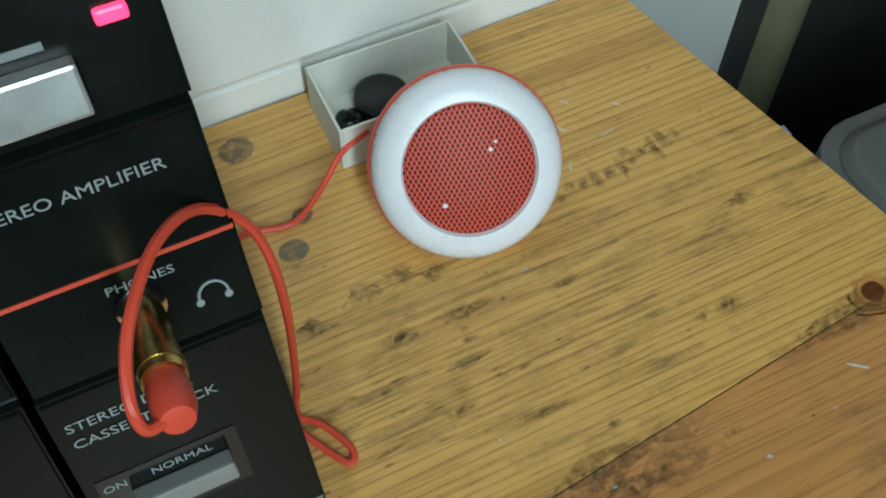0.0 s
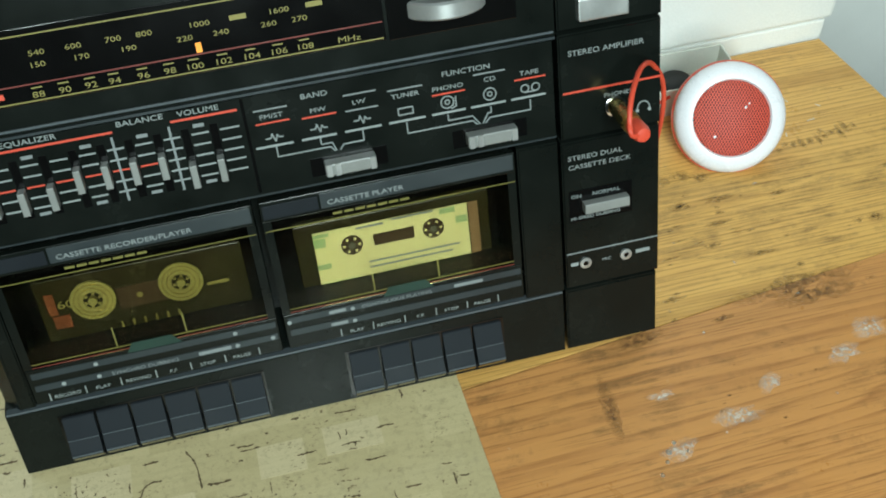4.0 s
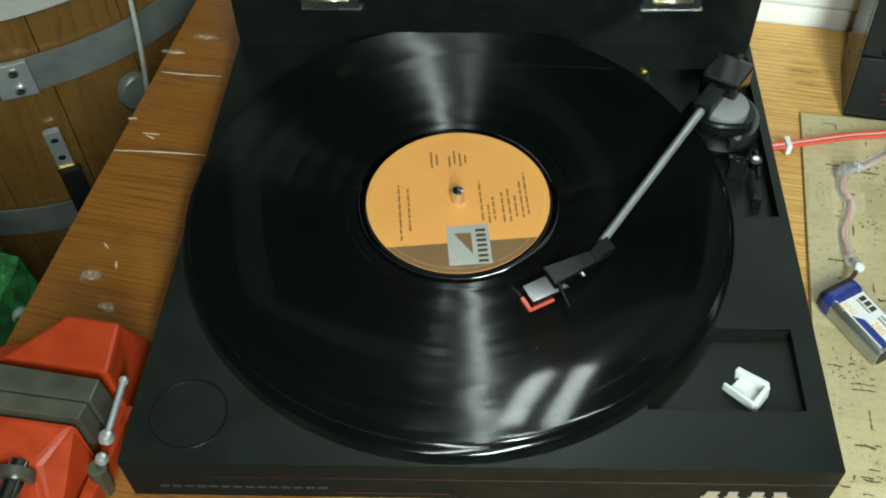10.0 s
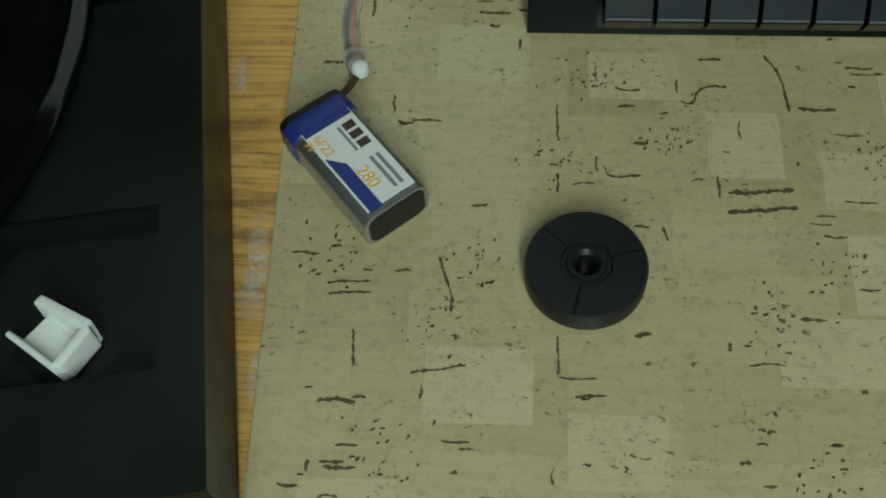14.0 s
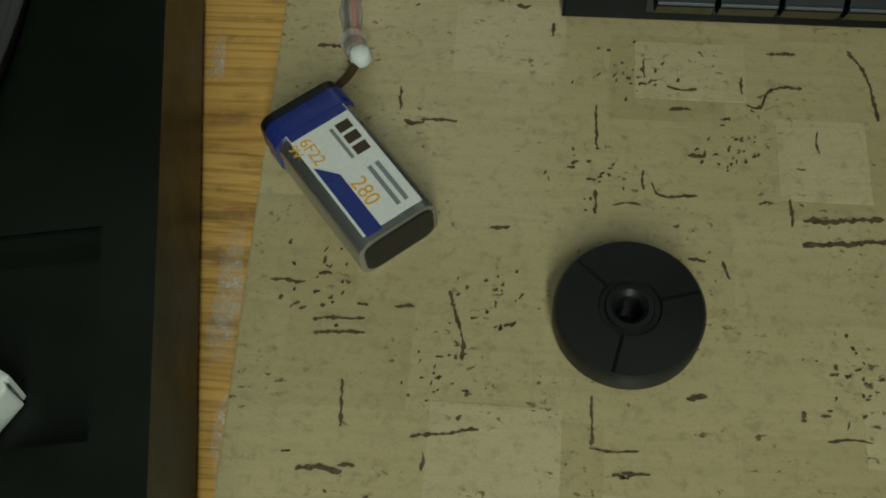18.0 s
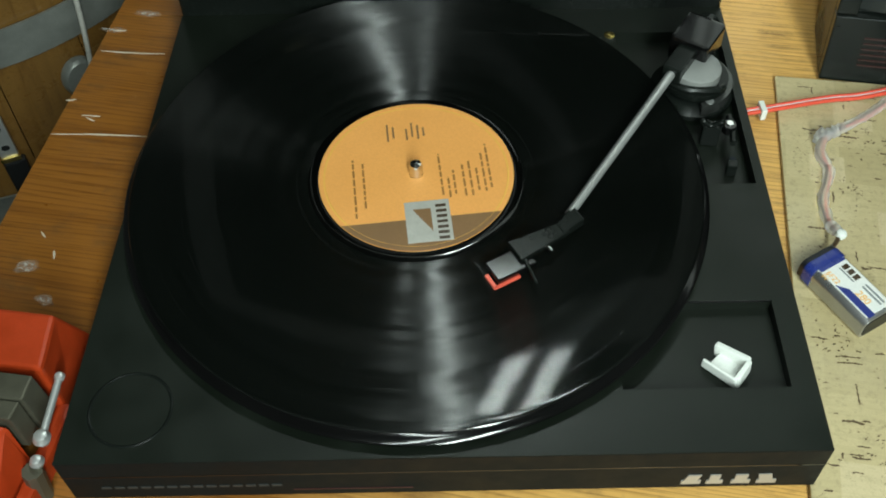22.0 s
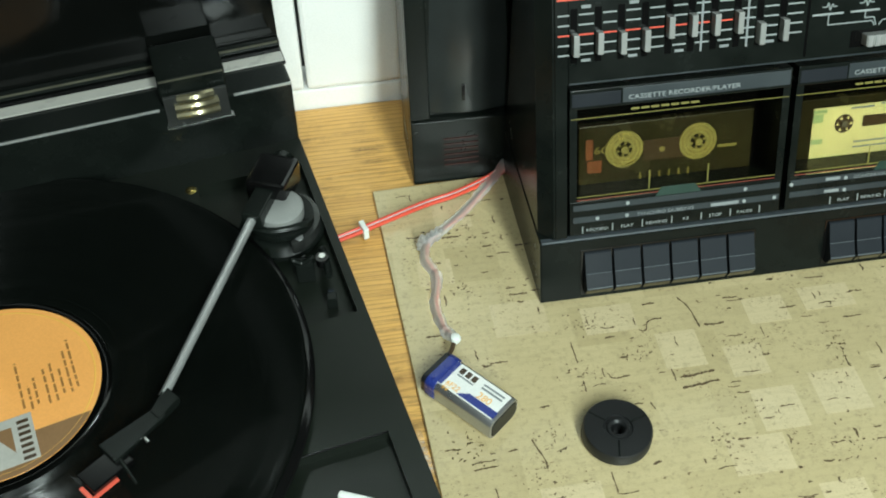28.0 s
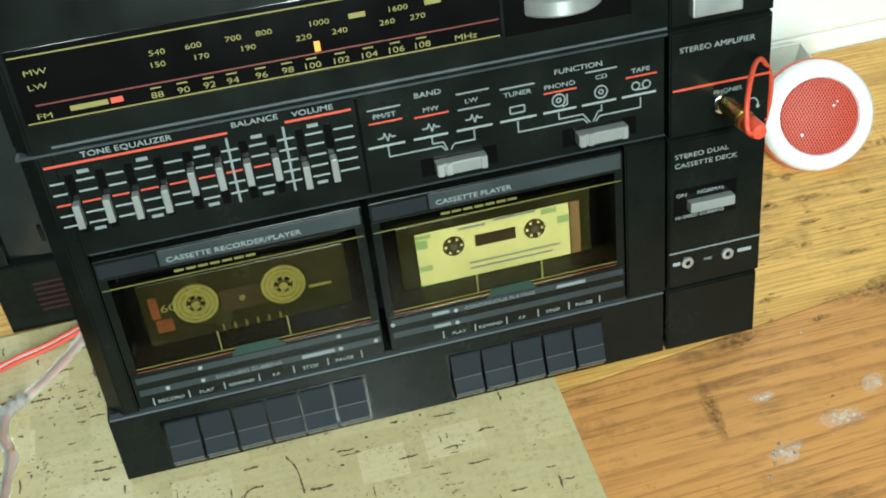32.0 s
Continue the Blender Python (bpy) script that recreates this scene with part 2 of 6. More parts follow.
def record_mat(name):
    """Black vinyl: fine concentric grooves about z give a radial sheen."""
    m, nt, b = mat_base(name)
    co = nt.nodes.new("ShaderNodeTexCoord")
    sep = nt.nodes.new("ShaderNodeSeparateXYZ")
    nt.links.new(co.outputs["Object"], sep.inputs[0])
    ln = nt.nodes.new("ShaderNodeVectorMath")
    ln.operation = "LENGTH"
    flat = nt.nodes.new("ShaderNodeCombineXYZ")
    nt.links.new(sep.outputs["X"], flat.inputs["X"])
    nt.links.new(sep.outputs["Y"], flat.inputs["Y"])
    nt.links.new(flat.outputs[0], ln.inputs[0])
    rad = nt.nodes.new("ShaderNodeCombineXYZ")
    nt.links.new(ln.outputs["Value"], rad.inputs["X"])
    bands = noise_tex(nt, 160.0, rad.outputs[0], 5.0, 0.7)
    tracks = noise_tex(nt, 45.0, rad.outputs[0], 3.0, 0.8)
    groove = noise_tex(nt, 9000.0, rad.outputs[0], 1.0, 0.5)
    b.inputs["Base Color"].default_value = (0.0032, 0.0042, 0.0034, 1)
    nt.links.new(grey(nt, bands, 0.35, 0.65, 0.17, 0.26), b.inputs["Roughness"])
    b.inputs["Specular IOR Level"].default_value = 0.22
    b.inputs["Coat Weight"].default_value = 0.07
    b.inputs["Coat Roughness"].default_value = 0.05
    # groove walls lean in and out along the radius, their slope changing from track to track
    unit = nt.nodes.new("ShaderNodeVectorMath")
    unit.operation = "NORMALIZE"
    nt.links.new(flat.outputs[0], unit.inputs[0])
    side = nt.nodes.new("ShaderNodeMath")
    side.operation = "SIGN"
    nt.links.new(grey(nt, groove, 0.0, 1.0, -0.5, 0.5), side.inputs[0])
    steep = nt.nodes.new("ShaderNodeMath")
    steep.operation = "MULTIPLY"
    nt.links.new(side.outputs[0], steep.inputs[0])
    nt.links.new(grey(nt, tracks, 0.40, 0.60, 0.92, 1.18), steep.inputs[1])
    wall = nt.nodes.new("ShaderNodeVectorMath")
    wall.operation = "SCALE"
    nt.links.new(unit.outputs[0], wall.inputs[0])
    nt.links.new(steep.outputs[0], wall.inputs["Scale"])
    geo = nt.nodes.new("ShaderNodeNewGeometry")
    lean = nt.nodes.new("ShaderNodeVectorMath")
    lean.operation = "ADD"
    nt.links.new(geo.outputs["Normal"], lean.inputs[0])
    nt.links.new(wall.outputs[0], lean.inputs[1])
    norm = nt.nodes.new("ShaderNodeVectorMath")
    norm.operation = "NORMALIZE"
    nt.links.new(lean.outputs[0], norm.inputs[0])
    nt.links.new(norm.outputs[0], b.inputs["Normal"])
    return m


def mesh_mat(name, colour, pitch=0.0021):
    """Perforated metal: staggered round holes."""
    m, nt, b = mat_base(name)
    vec = mapped(nt, (1, 1, 1))
    sep = nt.nodes.new("ShaderNodeSeparateXYZ")
    nt.links.new(vec, sep.inputs[0])

    def wave(src, period, shift):
        mu = nt.nodes.new("ShaderNodeMath")
        mu.operation = "MULTIPLY_ADD"
        mu.inputs[1].default_value, mu.inputs[2].default_value = 2 * math.pi / period, shift
        nt.links.new(src, mu.inputs[0])
        si = nt.nodes.new("ShaderNodeMath")
        si.operation = "COSINE"
        nt.links.new(mu.outputs[0], si.inputs[0])
        return si.outputs[0]

    pr = nt.nodes.new("ShaderNodeMath")
    pr.operation = "MULTIPLY"
    nt.links.new(wave(sep.outputs["X"], pitch * 2, 0), pr.inputs[0])
    nt.links.new(wave(sep.outputs["Y"], pitch * 3.46, 0), pr.inputs[1])
    ab = nt.nodes.new("ShaderNodeMath")
    ab.operation = "MULTIPLY"
    ab.inputs[1].default_value = 1.0
    nt.links.new(pr.outputs[0], ab.inputs[0])
    hole = grey(nt, ab.outputs[0], 0.10, 0.24)
    col = blend(nt, hole, colour, (0.012, 0.002, 0.002))
    nt.links.new(col, b.inputs["Base Color"])
    b.inputs["Roughness"].default_value = 0.5
    b.inputs["Specular IOR Level"].default_value = 0.3
    bump(nt, b, grey(nt, ab.outputs[0], 0.15, 0.42, 1.0, 0.0), 0.7, 0.0008)
    return m


M = {
    "wood": wood_mat("worn_bench_wood", (0.25, 0.105, 0.020), (0.70, 0.395, 0.112), 0.62, varnish=(0.40, 0.27, 0.16)),
    "wood_red": wood_mat("reddish_bench_wood", (0.26, 0.095, 0.030), (0.56, 0.255, 0.080), 0.62, varnish=(0.40, 0.27, 0.16), ring=0.0055),
    "cork": cork_mat("cork", (0.43, 0.350, 0.185), (0.54, 0.445, 0.250)),
    "cork_pale": cork_mat("pale_cork", (0.58, 0.480, 0.290), (0.53, 0.435, 0.255)),
    "bark": surf("cork_bark", (0.100, 0.066, 0.032), 0.6, var=0.6, scale=700),
    "stain": patch_mat("dark_stain", (0.080, 0.052, 0.028), 0.7, 240, 0.5, 0.75),
    "stain_grey": patch_mat("grey_stain", (0.19, 0.155, 0.11), 1.0, 200, 0.5, 0.8, 0.2),
    "scuff": patch_mat("pale_scuff", (0.76, 0.72, 0.64), 0.62, 420, 0.3, 0.9),
    "scratch": surf("bright_scratch", (0.62, 0.52, 0.40), 0.4, var=0.2, scale=300),
    "halo": patch_mat("knot_halo", (0.62, 0.270, 0.070), 0.9, 160, 0.3, 0.85, 0.6),
    "knot": wood_mat("knot_wood", (0.045, 0.016, 0.006), (0.13, 0.045, 0.015), 0.2, 0.25),
    "white": surf("white_gloss_paint", (0.86, 0.86, 0.83), 0.35, var=0.04, scale=9),
    "room": surf("grey_wall_paint", (0.16, 0.165, 0.16), 0.8, var=0.1, scale=2, grain=200),
    "dark_room": surf("dark_clutter", (0.035, 0.035, 0.033), 0.8, var=0.5, scale=6, grain=200),
    "black": surf("black_plastic", (0.0062, 0.0080, 0.0068), 0.24, var=0.2, relief=0.10, spec=0.20),
    "plinth": surf("dark_grey_plastic", (0.0050, 0.0074, 0.0048), 0.40, var=0.15, relief=0.2, grain=1500, spec=0.30),
    "gloss": surf("gloss_black", (0.0035, 0.0035, 0.0035), 0.12, var=0.1, relief=0.0),
    "lid": surf("smoked_lid_plastic", (0.0030, 0.0034, 0.0030), 0.10, var=0.1, relief=0.0, spec=0.16),
    "dead_wax": surf("smooth_vinyl", (0.0015, 0.0017, 0.0015), 0.08, var=0.1, relief=0.0),
    "slate": surf("slate_grey_plastic", (0.012, 0.015, 0.019), 0.50, var=0.1, spec=0.14),
    "band": surf("blue_grey_trim", (0.022, 0.030, 0.034), 0.4, var=0.1),
    "silver": surf("brushed_silver", (0.54, 0.55, 0.54), 0.35, 0.7, var=0.08),
    "chrome": surf("chrome", (0.75, 0.75, 0.73), 0.14, 1.0, var=0.05, relief=0.02),
    "brass": surf("brass", (0.62, 0.47, 0.16), 0.25, 1.0, var=0.12),
    "band_metal": surf("galvanised_band", (0.22, 0.23, 0.21), 0.40, 0.5, var=0.25),
    "pale_grey": surf("pale_grey_plastic", (0.40, 0.39, 0.355), 0.30, var=0.08),
    "print_brown": surf("brown_print", (0.30, 0.135, 0.035), 0.5, var=0.1),
    "pewter": surf("dark_pewter", (0.065, 0.068, 0.064), 0.25, 0.6, var=0.2),
    "grey_knob": surf("grey_knob_plastic", (0.22, 0.225, 0.215), 0.4, var=0.1),
    "gilt": surf("dull_gilt", (0.46, 0.42, 0.27), 0.22, 0.9, var=0.2),
    "can_metal": surf("battery_metal", (0.46, 0.46, 0.46), 0.3, 0.85, var=0.08),
    "steel": surf("dull_steel", (0.115, 0.110, 0.080), 0.45, 0.60, var=0.25),
    "ink": surf("white_print", (0.27, 0.295, 0.295), 0.5, var=0.05, relief=0),
    "ink_dim": surf("grey_print", (0.21, 0.23, 0.235), 0.5, var=0.05, relief=0),
    "ink_red": surf("red_print", (0.62, 0.07, 0.035), 0.5, var=0.05, relief=0),
    "maroon": surf("dull_red_print", (0.16, 0.022, 0.015), 0.5, var=0.05, relief=0),
    "ink_yellow_dim": surf("faded_yellow_print", (0.16, 0.14, 0.03), 0.5, var=0.05, relief=0),
    "slate_light": surf("pale_slate_plastic", (0.075, 0.088, 0.098), 0.38, var=0.1),
    "slate_gloss": surf("glossy_slate_plastic", (0.020, 0.023, 0.022), 0.16, var=0.1),
    "ink_yellow": surf("yellow_print", (0.23, 0.195, 0.05), 0.5, var=0.05, relief=0),
    "red": surf("red_enamel", (0.36, 0.036, 0.007), 0.45, var=0.18, scale=60, spec=0.3),
    "red_plastic": surf("coral_red_plastic", (0.72, 0.105, 0.065), 0.35, var=0.06),
    "red_cable": surf("red_cable", (0.66, 0.07, 0.035), 0.45, var=0.08),
    "ring": surf("white_plastic_ring", (0.80, 0.78, 0.82), 0.28, var=0.03),
    "label": surf("orange_paper", (0.82, 0.365, 0.095), 0.55, var=0.05, scale=25),
    "label_grey": surf("tan_paper", (0.21, 0.115, 0.05), 0.55, var=0.1),
    "paper": surf("white_paper", (0.75, 0.75, 0.72), 0.6, var=0.05),
    "sticker": surf("silver_grey_sticker", (0.40, 0.39, 0.35), 0.35, var=0.08, scale=200),
    "matt_front": surf("matt_grey_plastic", (0.0055, 0.0068, 0.0062), 0.6, var=0.15, relief=0.2, grain=1500, spec=0.16),
    "plinth_print": surf("faint_grey_print", (0.030, 0.032, 0.030), 0.5, var=0.1),
    "maroon_dim": surf("faint_red_print", (0.040, 0.010, 0.008), 0.5, var=0.1),
    "wire_red": surf("dull_red_wire", (0.36, 0.075, 0.045), 0.4, var=0.1),
    "card": surf("white_card", (0.66, 0.67, 0.60), 0.7, var=0.06),
    "yellow": surf("yellow_paper", (0.70, 0.64, 0.30), 0.5, var=0.06),
    "blue": surf("blue_plastic", (0.02, 0.035, 0.20), 0.3, var=0.1),
    "orange_ink": surf("orange_print", (0.80, 0.42, 0.08), 0.5, var=0.05, relief=0),
    "drum": wood_mat("drum_wood", (0.085, 0.038, 0.008), (0.155, 0.078, 0.019), 0.2, 0.3, (45, 45, 4), ring=0.012),
    "grille": mesh_mat("red_perforated_metal", (0.62, 0.072, 0.040), 0.00092),
    "record": record_mat("vinyl"),
    "nylon": surf("milky_white_plastic", (0.72, 0.74, 0.70), 0.4, var=0.04),
    "led": surf("lit_red_lens", (1.0, 0.03, 0.10), 0.3, emit=4.5, relief=0),
    "amber": surf("amber_pointer", (0.95, 0.30, 0.03), 0.4, emit=0.5, relief=0),
    "olive": surf("olive_brown_paint", (0.27, 0.265, 0.150), 0.5, var=0.2, scale=20),
    "tub": surf("grey_tub_plastic", (0.14, 0.14, 0.13), 0.6, var=0.1),
    "navy": surf("navy_cloth", (0.012, 0.012, 0.040), 0.9, var=0.2),
    "lilac": surf("lilac_cloth", (0.34, 0.31, 0.46), 0.9, var=0.1),
    "pale_green": surf("pale_green_print", (0.30, 0.42, 0.17), 0.5, var=0.1),
    "ember": surf("orange_red_print", (0.17, 0.042, 0.010), 0.5, var=0.3, scale=200),
    "teal": surf("dark_green_print", (0.007, 0.032, 0.022), 0.5, var=0.2),
    "tape": surf("brown_tape", (0.05, 0.03, 0.015), 0.3),
    "smoke": surf("smoked_shell", (0.026, 0.022, 0.008), 0.25, var=0.2),
    "rubber": surf("black_rubber", (0.0075, 0.0082, 0.0085), 0.45, var=0.15, relief=0.2),
}


def glass_mat(name, tint, rough=0.03):
    m, nt, b = mat_base(name)
    b.inputs["Base Color"].default_value = (*tint, 1)
    b.inputs["Roughness"].default_value = rough
    b.inputs["Transmission Weight"].default_value = 1.0
    b.inputs["IOR"].default_value = 1.15
    return m


def leaf_mat(name):
    """Glossy green sheet printed with white leaf blotches and dark gaps."""
    m, nt, b = mat_base(name)
    vec = mapped(nt, (1, 1, 1))
    vo = nt.nodes.new("ShaderNodeTexVoronoi")
    vo.inputs["Scale"].default_value = 34.0
    vo.inputs["Randomness"].default_value = 1.0
    nt.links.new(vec, vo.inputs["Vector"])
    n = noise_tex(nt, 55.0, vec, 4.0, 0.6, 0.8)
    col = blend(nt, grey(nt, n, 0.42, 0.58), (0.012, 0.070, 0.020), (0.030, 0.190, 0.045))
    col = blend(nt, grey(nt, vo.outputs["Distance"], 0.30, 0.22), col, (0.62, 0.66, 0.60))
    nt.links.new(col, b.inputs["Base Color"])
    b.inputs["Roughness"].default_value = 0.35
    return m


M["leaf_print"] = leaf_mat("leaf_print")
M["window"] = glass_mat("smoked_window", (0.42, 0.40, 0.31))
M["clear"] = glass_mat("clear_sleeve_glass", (0.86, 0.86, 0.86), 0.40)
M["clear"].node_tree.nodes["Principled BSDF"].inputs["Transmission Weight"].default_value = 0.84


# ---- mesh helpers ----
def link(name, bm, material, smooth=False):
    me = bpy.data.meshes.new(name)
    bmesh.ops.recalc_face_normals(bm, faces=bm.faces)
    bm.to_mesh(me)
    bm.free()
    me.materials.append(M[material])
    if smooth:
        for p in me.polygons:
            p.use_smooth = True
        me.set_sharp_from_angle(angle=radians(38))
    return new(name, me)


def part(name, bm, material, parent, label="", smooth=False, m=None):
    ob = link(name, bm, material, smooth)
    ob.parent = parent
    if m is not None:
        ob.matrix_local = m
    if label:
        ob["label"] = label
    return ob


def thing(name, m, label, category, group="", kind=""):
    ob = new(name)
    ob.empty_display_size = 0.02
    ob.matrix_world = m
    return tagged(ob, label, category, group, kind)


def setting(name, bm, material, label, category, smooth=False):
    return tagged(link(name, bm, material, smooth), label, category, kind="structure")


def box(x0, x1, y0, y1, z0, z1, bevel=0.0, bm=None, seg=2):
    bm2 = bmesh.new()
    vs = [bm2.verts.new(p) for p in ((x0, y0, z0), (x1, y0, z0), (x1, y1, z0), (x0, y1, z0), (x0, y0, z1), (x1, y0, z1), (x1, y1, z1), (x0, y1, z1))]
    for f in ((0, 3, 2, 1), (4, 5, 6, 7), (0, 1, 5, 4), (1, 2, 6, 5), (2, 3, 7, 6), (3, 0, 4, 7)):
        bm2.faces.new([vs[i] for i in f])
    if bevel:
        bmesh.ops.bevel(bm2, geom=list(bm2.edges), offset=bevel, segments=seg, affect="EDGES", profile=0.6)
    return joined(bm, bm2)


def rounded_bar(x0, x1, y0, y1, z0, z1, r, seg=5):
    """A bar along x whose four long edges are round."""
    ring = []
    for cy, cz, a0 in ((y1 - r, z1 - r, 0.0), (y0 + r, z1 - r, 0.5), (y0 + r, z0 + r, 1.0), (y1 - r, z0 + r, 1.5)):
        for k in range(seg + 1):
            a = (a0 + 0.5 * k / seg) * math.pi
            ring.append((cy + r * math.cos(a), cz + r * math.sin(a)))
    return hexa([(x0, y, z) for y, z in ring], [(x1, y, z) for y, z in ring], 0.0004)


def joined(bm, other):
    if bm is None:
        return other
    me = bpy.data.meshes.new("tmp")
    other.to_mesh(me)
    other.free()
    bm.from_mesh(me)
    bpy.data.meshes.remove(me)
    return bm


def hexa(bottom, top, bevel=0.0, bm=None):
    """A six-sided solid from four lower and four upper corners in the same order."""
    bm2 = bmesh.new()
    a = [bm2.verts.new(p) for p in bottom]
    b = [bm2.verts.new(p) for p in top]
    bm2.faces.new(a[::-1])
    bm2.faces.new(b)
    for i in range(len(a)):
        j = (i + 1) % len(a)
        bm2.faces.new((a[i], a[j], b[j], b[i]))
    bmesh.ops.recalc_face_normals(bm2, faces=bm2.faces)
    if bevel:
        bmesh.ops.bevel(bm2, geom=list(bm2.edges), offset=bevel, segments=2, affect="EDGES", profile=0.6)
    return joined(bm, bm2)


def lathe(profile, seg=48, bm=None, m=None, arc=2 * math.pi):
    """Turns a list of (radius, height) about z; ends at radius 0 close the solid."""
    bm2 = bmesh.new()
    full = arc > 6.28
    rings = []
    for r, z in profile:
        if r < 1e-7:
            rings.append([bm2.verts.new((0, 0, z))])
        else:
            n = seg if full else seg + 1
            rings.append([bm2.verts.new((r * math.cos(arc * i / seg), r * math.sin(arc * i / seg), z)) for i in range(n)])
    for a, b in zip(rings, rings[1:]):
        n = max(len(a), len(b))
        for i in range(n if full else n - 1):
            j = (i + 1) % n
            if len(a) == 1 and len(b) == 1:
                continue
            if len(a) == 1:
                bm2.faces.new((a[0], b[i], b[j]))
            elif len(b) == 1:
                bm2.faces.new((a[i], b[0], a[j]))
            else:
                bm2.faces.new((a[i], b[i], b[j], a[j]))
    if m is not None:
        bm2.transform(m)
    return joined(bm, bm2)


def rod(p0, p1, r, r2=None, seg=16, bm=None):
    p0, p1 = Vector(p0), Vector(p1)
    d = p1 - p0
    m = Matrix.Translation(p0) @ d.to_track_quat("Z", "Y").to_matrix().to_4x4()
    r2 = r if r2 is None else r2
    return lathe([(0, 0), (r, 0), (r2, d.length), (0, d.length)], seg, bm, m)


def smooth_line(points, steps=8):
    """A Catmull-Rom line through the points."""
    p = [Vector(q) for q in points]
    p = [2 * p[0] - p[1]] + p + [2 * p[-1] - p[-2]]
    out = []
    for i in range(1, len(p) - 2):
        for k in range(steps):
            t = k / steps
            a, b, c, d = p[i - 1 : i + 3]
            out.append(0.5 * (2 * b + (c - a) * t + (2 * a - 5 * b + 4 * c - d) * t * t + (3 * b - a - 3 * c + d) * t**3))
    return out + [p[-2]]


def cable(points, r, steps=8, seg=8, bm=None, wob=0.0):
    line = smooth_line(points, steps)
    bm2 = bmesh.new()
    rings = []
    up = Vector((0.3, 0.2, 1)).normalized()
    for i, q in enumerate(line):
        d = (line[min(i + 1, len(line) - 1)] - line[max(i - 1, 0)]).normalized()
        s = d.cross(up)
        s = s.normalized() if s.length > 1e-4 else Vector((1, 0, 0))
        u = s.cross(d)
        rr = r * (1 + wob * (random.random() - 0.5))
        rings.append([bm2.verts.new(q + rr * (math.cos(2 * math.pi * k / seg) * s + math.sin(2 * math.pi * k / seg) * u)) for k in range(seg)])
    for a, b in zip(rings, rings[1:]):
        for k in range(seg):
            bm2.faces.new((a[k], a[(k + 1) % seg], b[(k + 1) % seg], b[k]))
    bm2.faces.new(rings[0])
    bm2.faces.new(rings[-1][::-1])
    return joined(bm, bm2)


def lettering(text, size, m, bm=None, align="LEFT", stretch=1.0, depth=0.0001):
    """Flat raised letters in Blender's own font, laid at m."""
    cu = bpy.data.curves.new("letters", "FONT")
    cu.body, cu.size, cu.align_x, cu.extrude, cu.resolution_u = text, size, align, depth, 3
    ob = bpy.data.objects.new("letters", cu)
    scene.collection.objects.link(ob)
    bpy.context.view_layer.update()
    me = bpy.data.meshes.new_from_object(ob.evaluated_get(bpy.context.evaluated_depsgraph_get()))
    bpy.data.objects.remove(ob)
    bpy.data.curves.remove(cu)
    me.transform(m @ Matrix.Diagonal((stretch, 1, 1, 1)))
    bm = bm or bmesh.new()
    bm.from_mesh(me)
    bpy.data.meshes.remove(me)
    return bm


# ---- the setting: bench, white back panel, closed room ----
WALL_Y0, WALL_SLOPE = 0.2325, 0.0100


def wall_y(x):
    return WALL_Y0 + WALL_SLOPE * x


bench = tagged(new("workbench"), "worn varnished plank workbench top with stains and scratches", "workbench", kind="structure")


def plank(x0, x1, ya, yb, material):
    """A board between two joint lines, each (y at x=0, slope)."""
    g = 0.0002
    lo = []
    for end, (c, k), gap in ((x0, ya, g), (x1, ya, g), (x1, yb, -g), (x0, yb, -g)):
        y = c + k * end(c + k * end(c))
        lo.append((end(y), y + gap))
    bm = hexa([(x, y, -0.034) for x, y in lo], [(x, y, 0.0) for x, y in lo], 0.0005)
    return part("plank", bm, material, bench)


def left_end(y):
    return -0.2440 + 0.008 * y


def right_end(y):
    return 0.8755 - 0.198 * y


def middle(y):
    return 0.50


BACK, JA, J1, J2, FRONT = (0.2315, WALL_SLOPE), (0.1555, 0.054), (-0.0238, 0.098), (-0.205, 0.06), (-0.27, 0.03)
plank(left_end, middle, JA, BACK, "wood")
plank(left_end, middle, J2, JA, "wood")
plank(middle, right_end, J1, BACK, "wood")
plank(middle, right_end, J2, J1, "wood_red")
plank(left_end, right_end, FRONT, J2, "wood_red")

# white panel with a low plinth strip along its foot, ending past the bench's right end
for x0, x1, nm in ((-0.250, 0.1615, "wall_panel_1"), (0.1635, 0.834, "wall_panel_2")):
    lo = ((x0, wall_y(x0)), (x1, wall_y(x1)), (x1, wall_y(x1) + 0.03), (x0, wall_y(x0) + 0.03))
    setting(nm, hexa([(x, y, 0.016) for x, y in lo], [(x, y, 0.52) for x, y in lo], 0.003), "white", "white painted back panel behind the workbench", "wall")
bm = hexa([(-0.248, wall_y(-0.248) + 0.001, -0.03), (0.830, wall_y(0.830) + 0.001, -0.03), (0.830, wall_y(0.830) + 0.03, -0.03), (-0.248, wall_y(-0.248) + 0.03, -0.03)],
          [(-0.248, wall_y(-0.248) + 0.001, 0.0145), (0.830, wall_y(0.830) + 0.001, 0.0145), (0.830, wall_y(0.830) + 0.03, 0.0145), (-0.248, wall_y(-0.248) + 0.03, 0.0145)], 0.0015)
setting("baseboard", bm, "white", "white painted strip along the panel foot", "baseboard")

# plain supports below: bench legs and the wall under the panel
for x, y in ((-0.16, -0.21), (0.82, -0.20), (-0.14, 0.17), (0.78, 0.19)):
    part("leg", box(x - 0.03, x + 0.03, y - 0.03, y + 0.03, -0.9, -0.0345, 0.002), "wood_red", bench)
setting("wall_base", box(-0.20, 0.82, 0.236, 0.262, -0.9, -0.031), "room", "plain wall below the back panel", "wall")

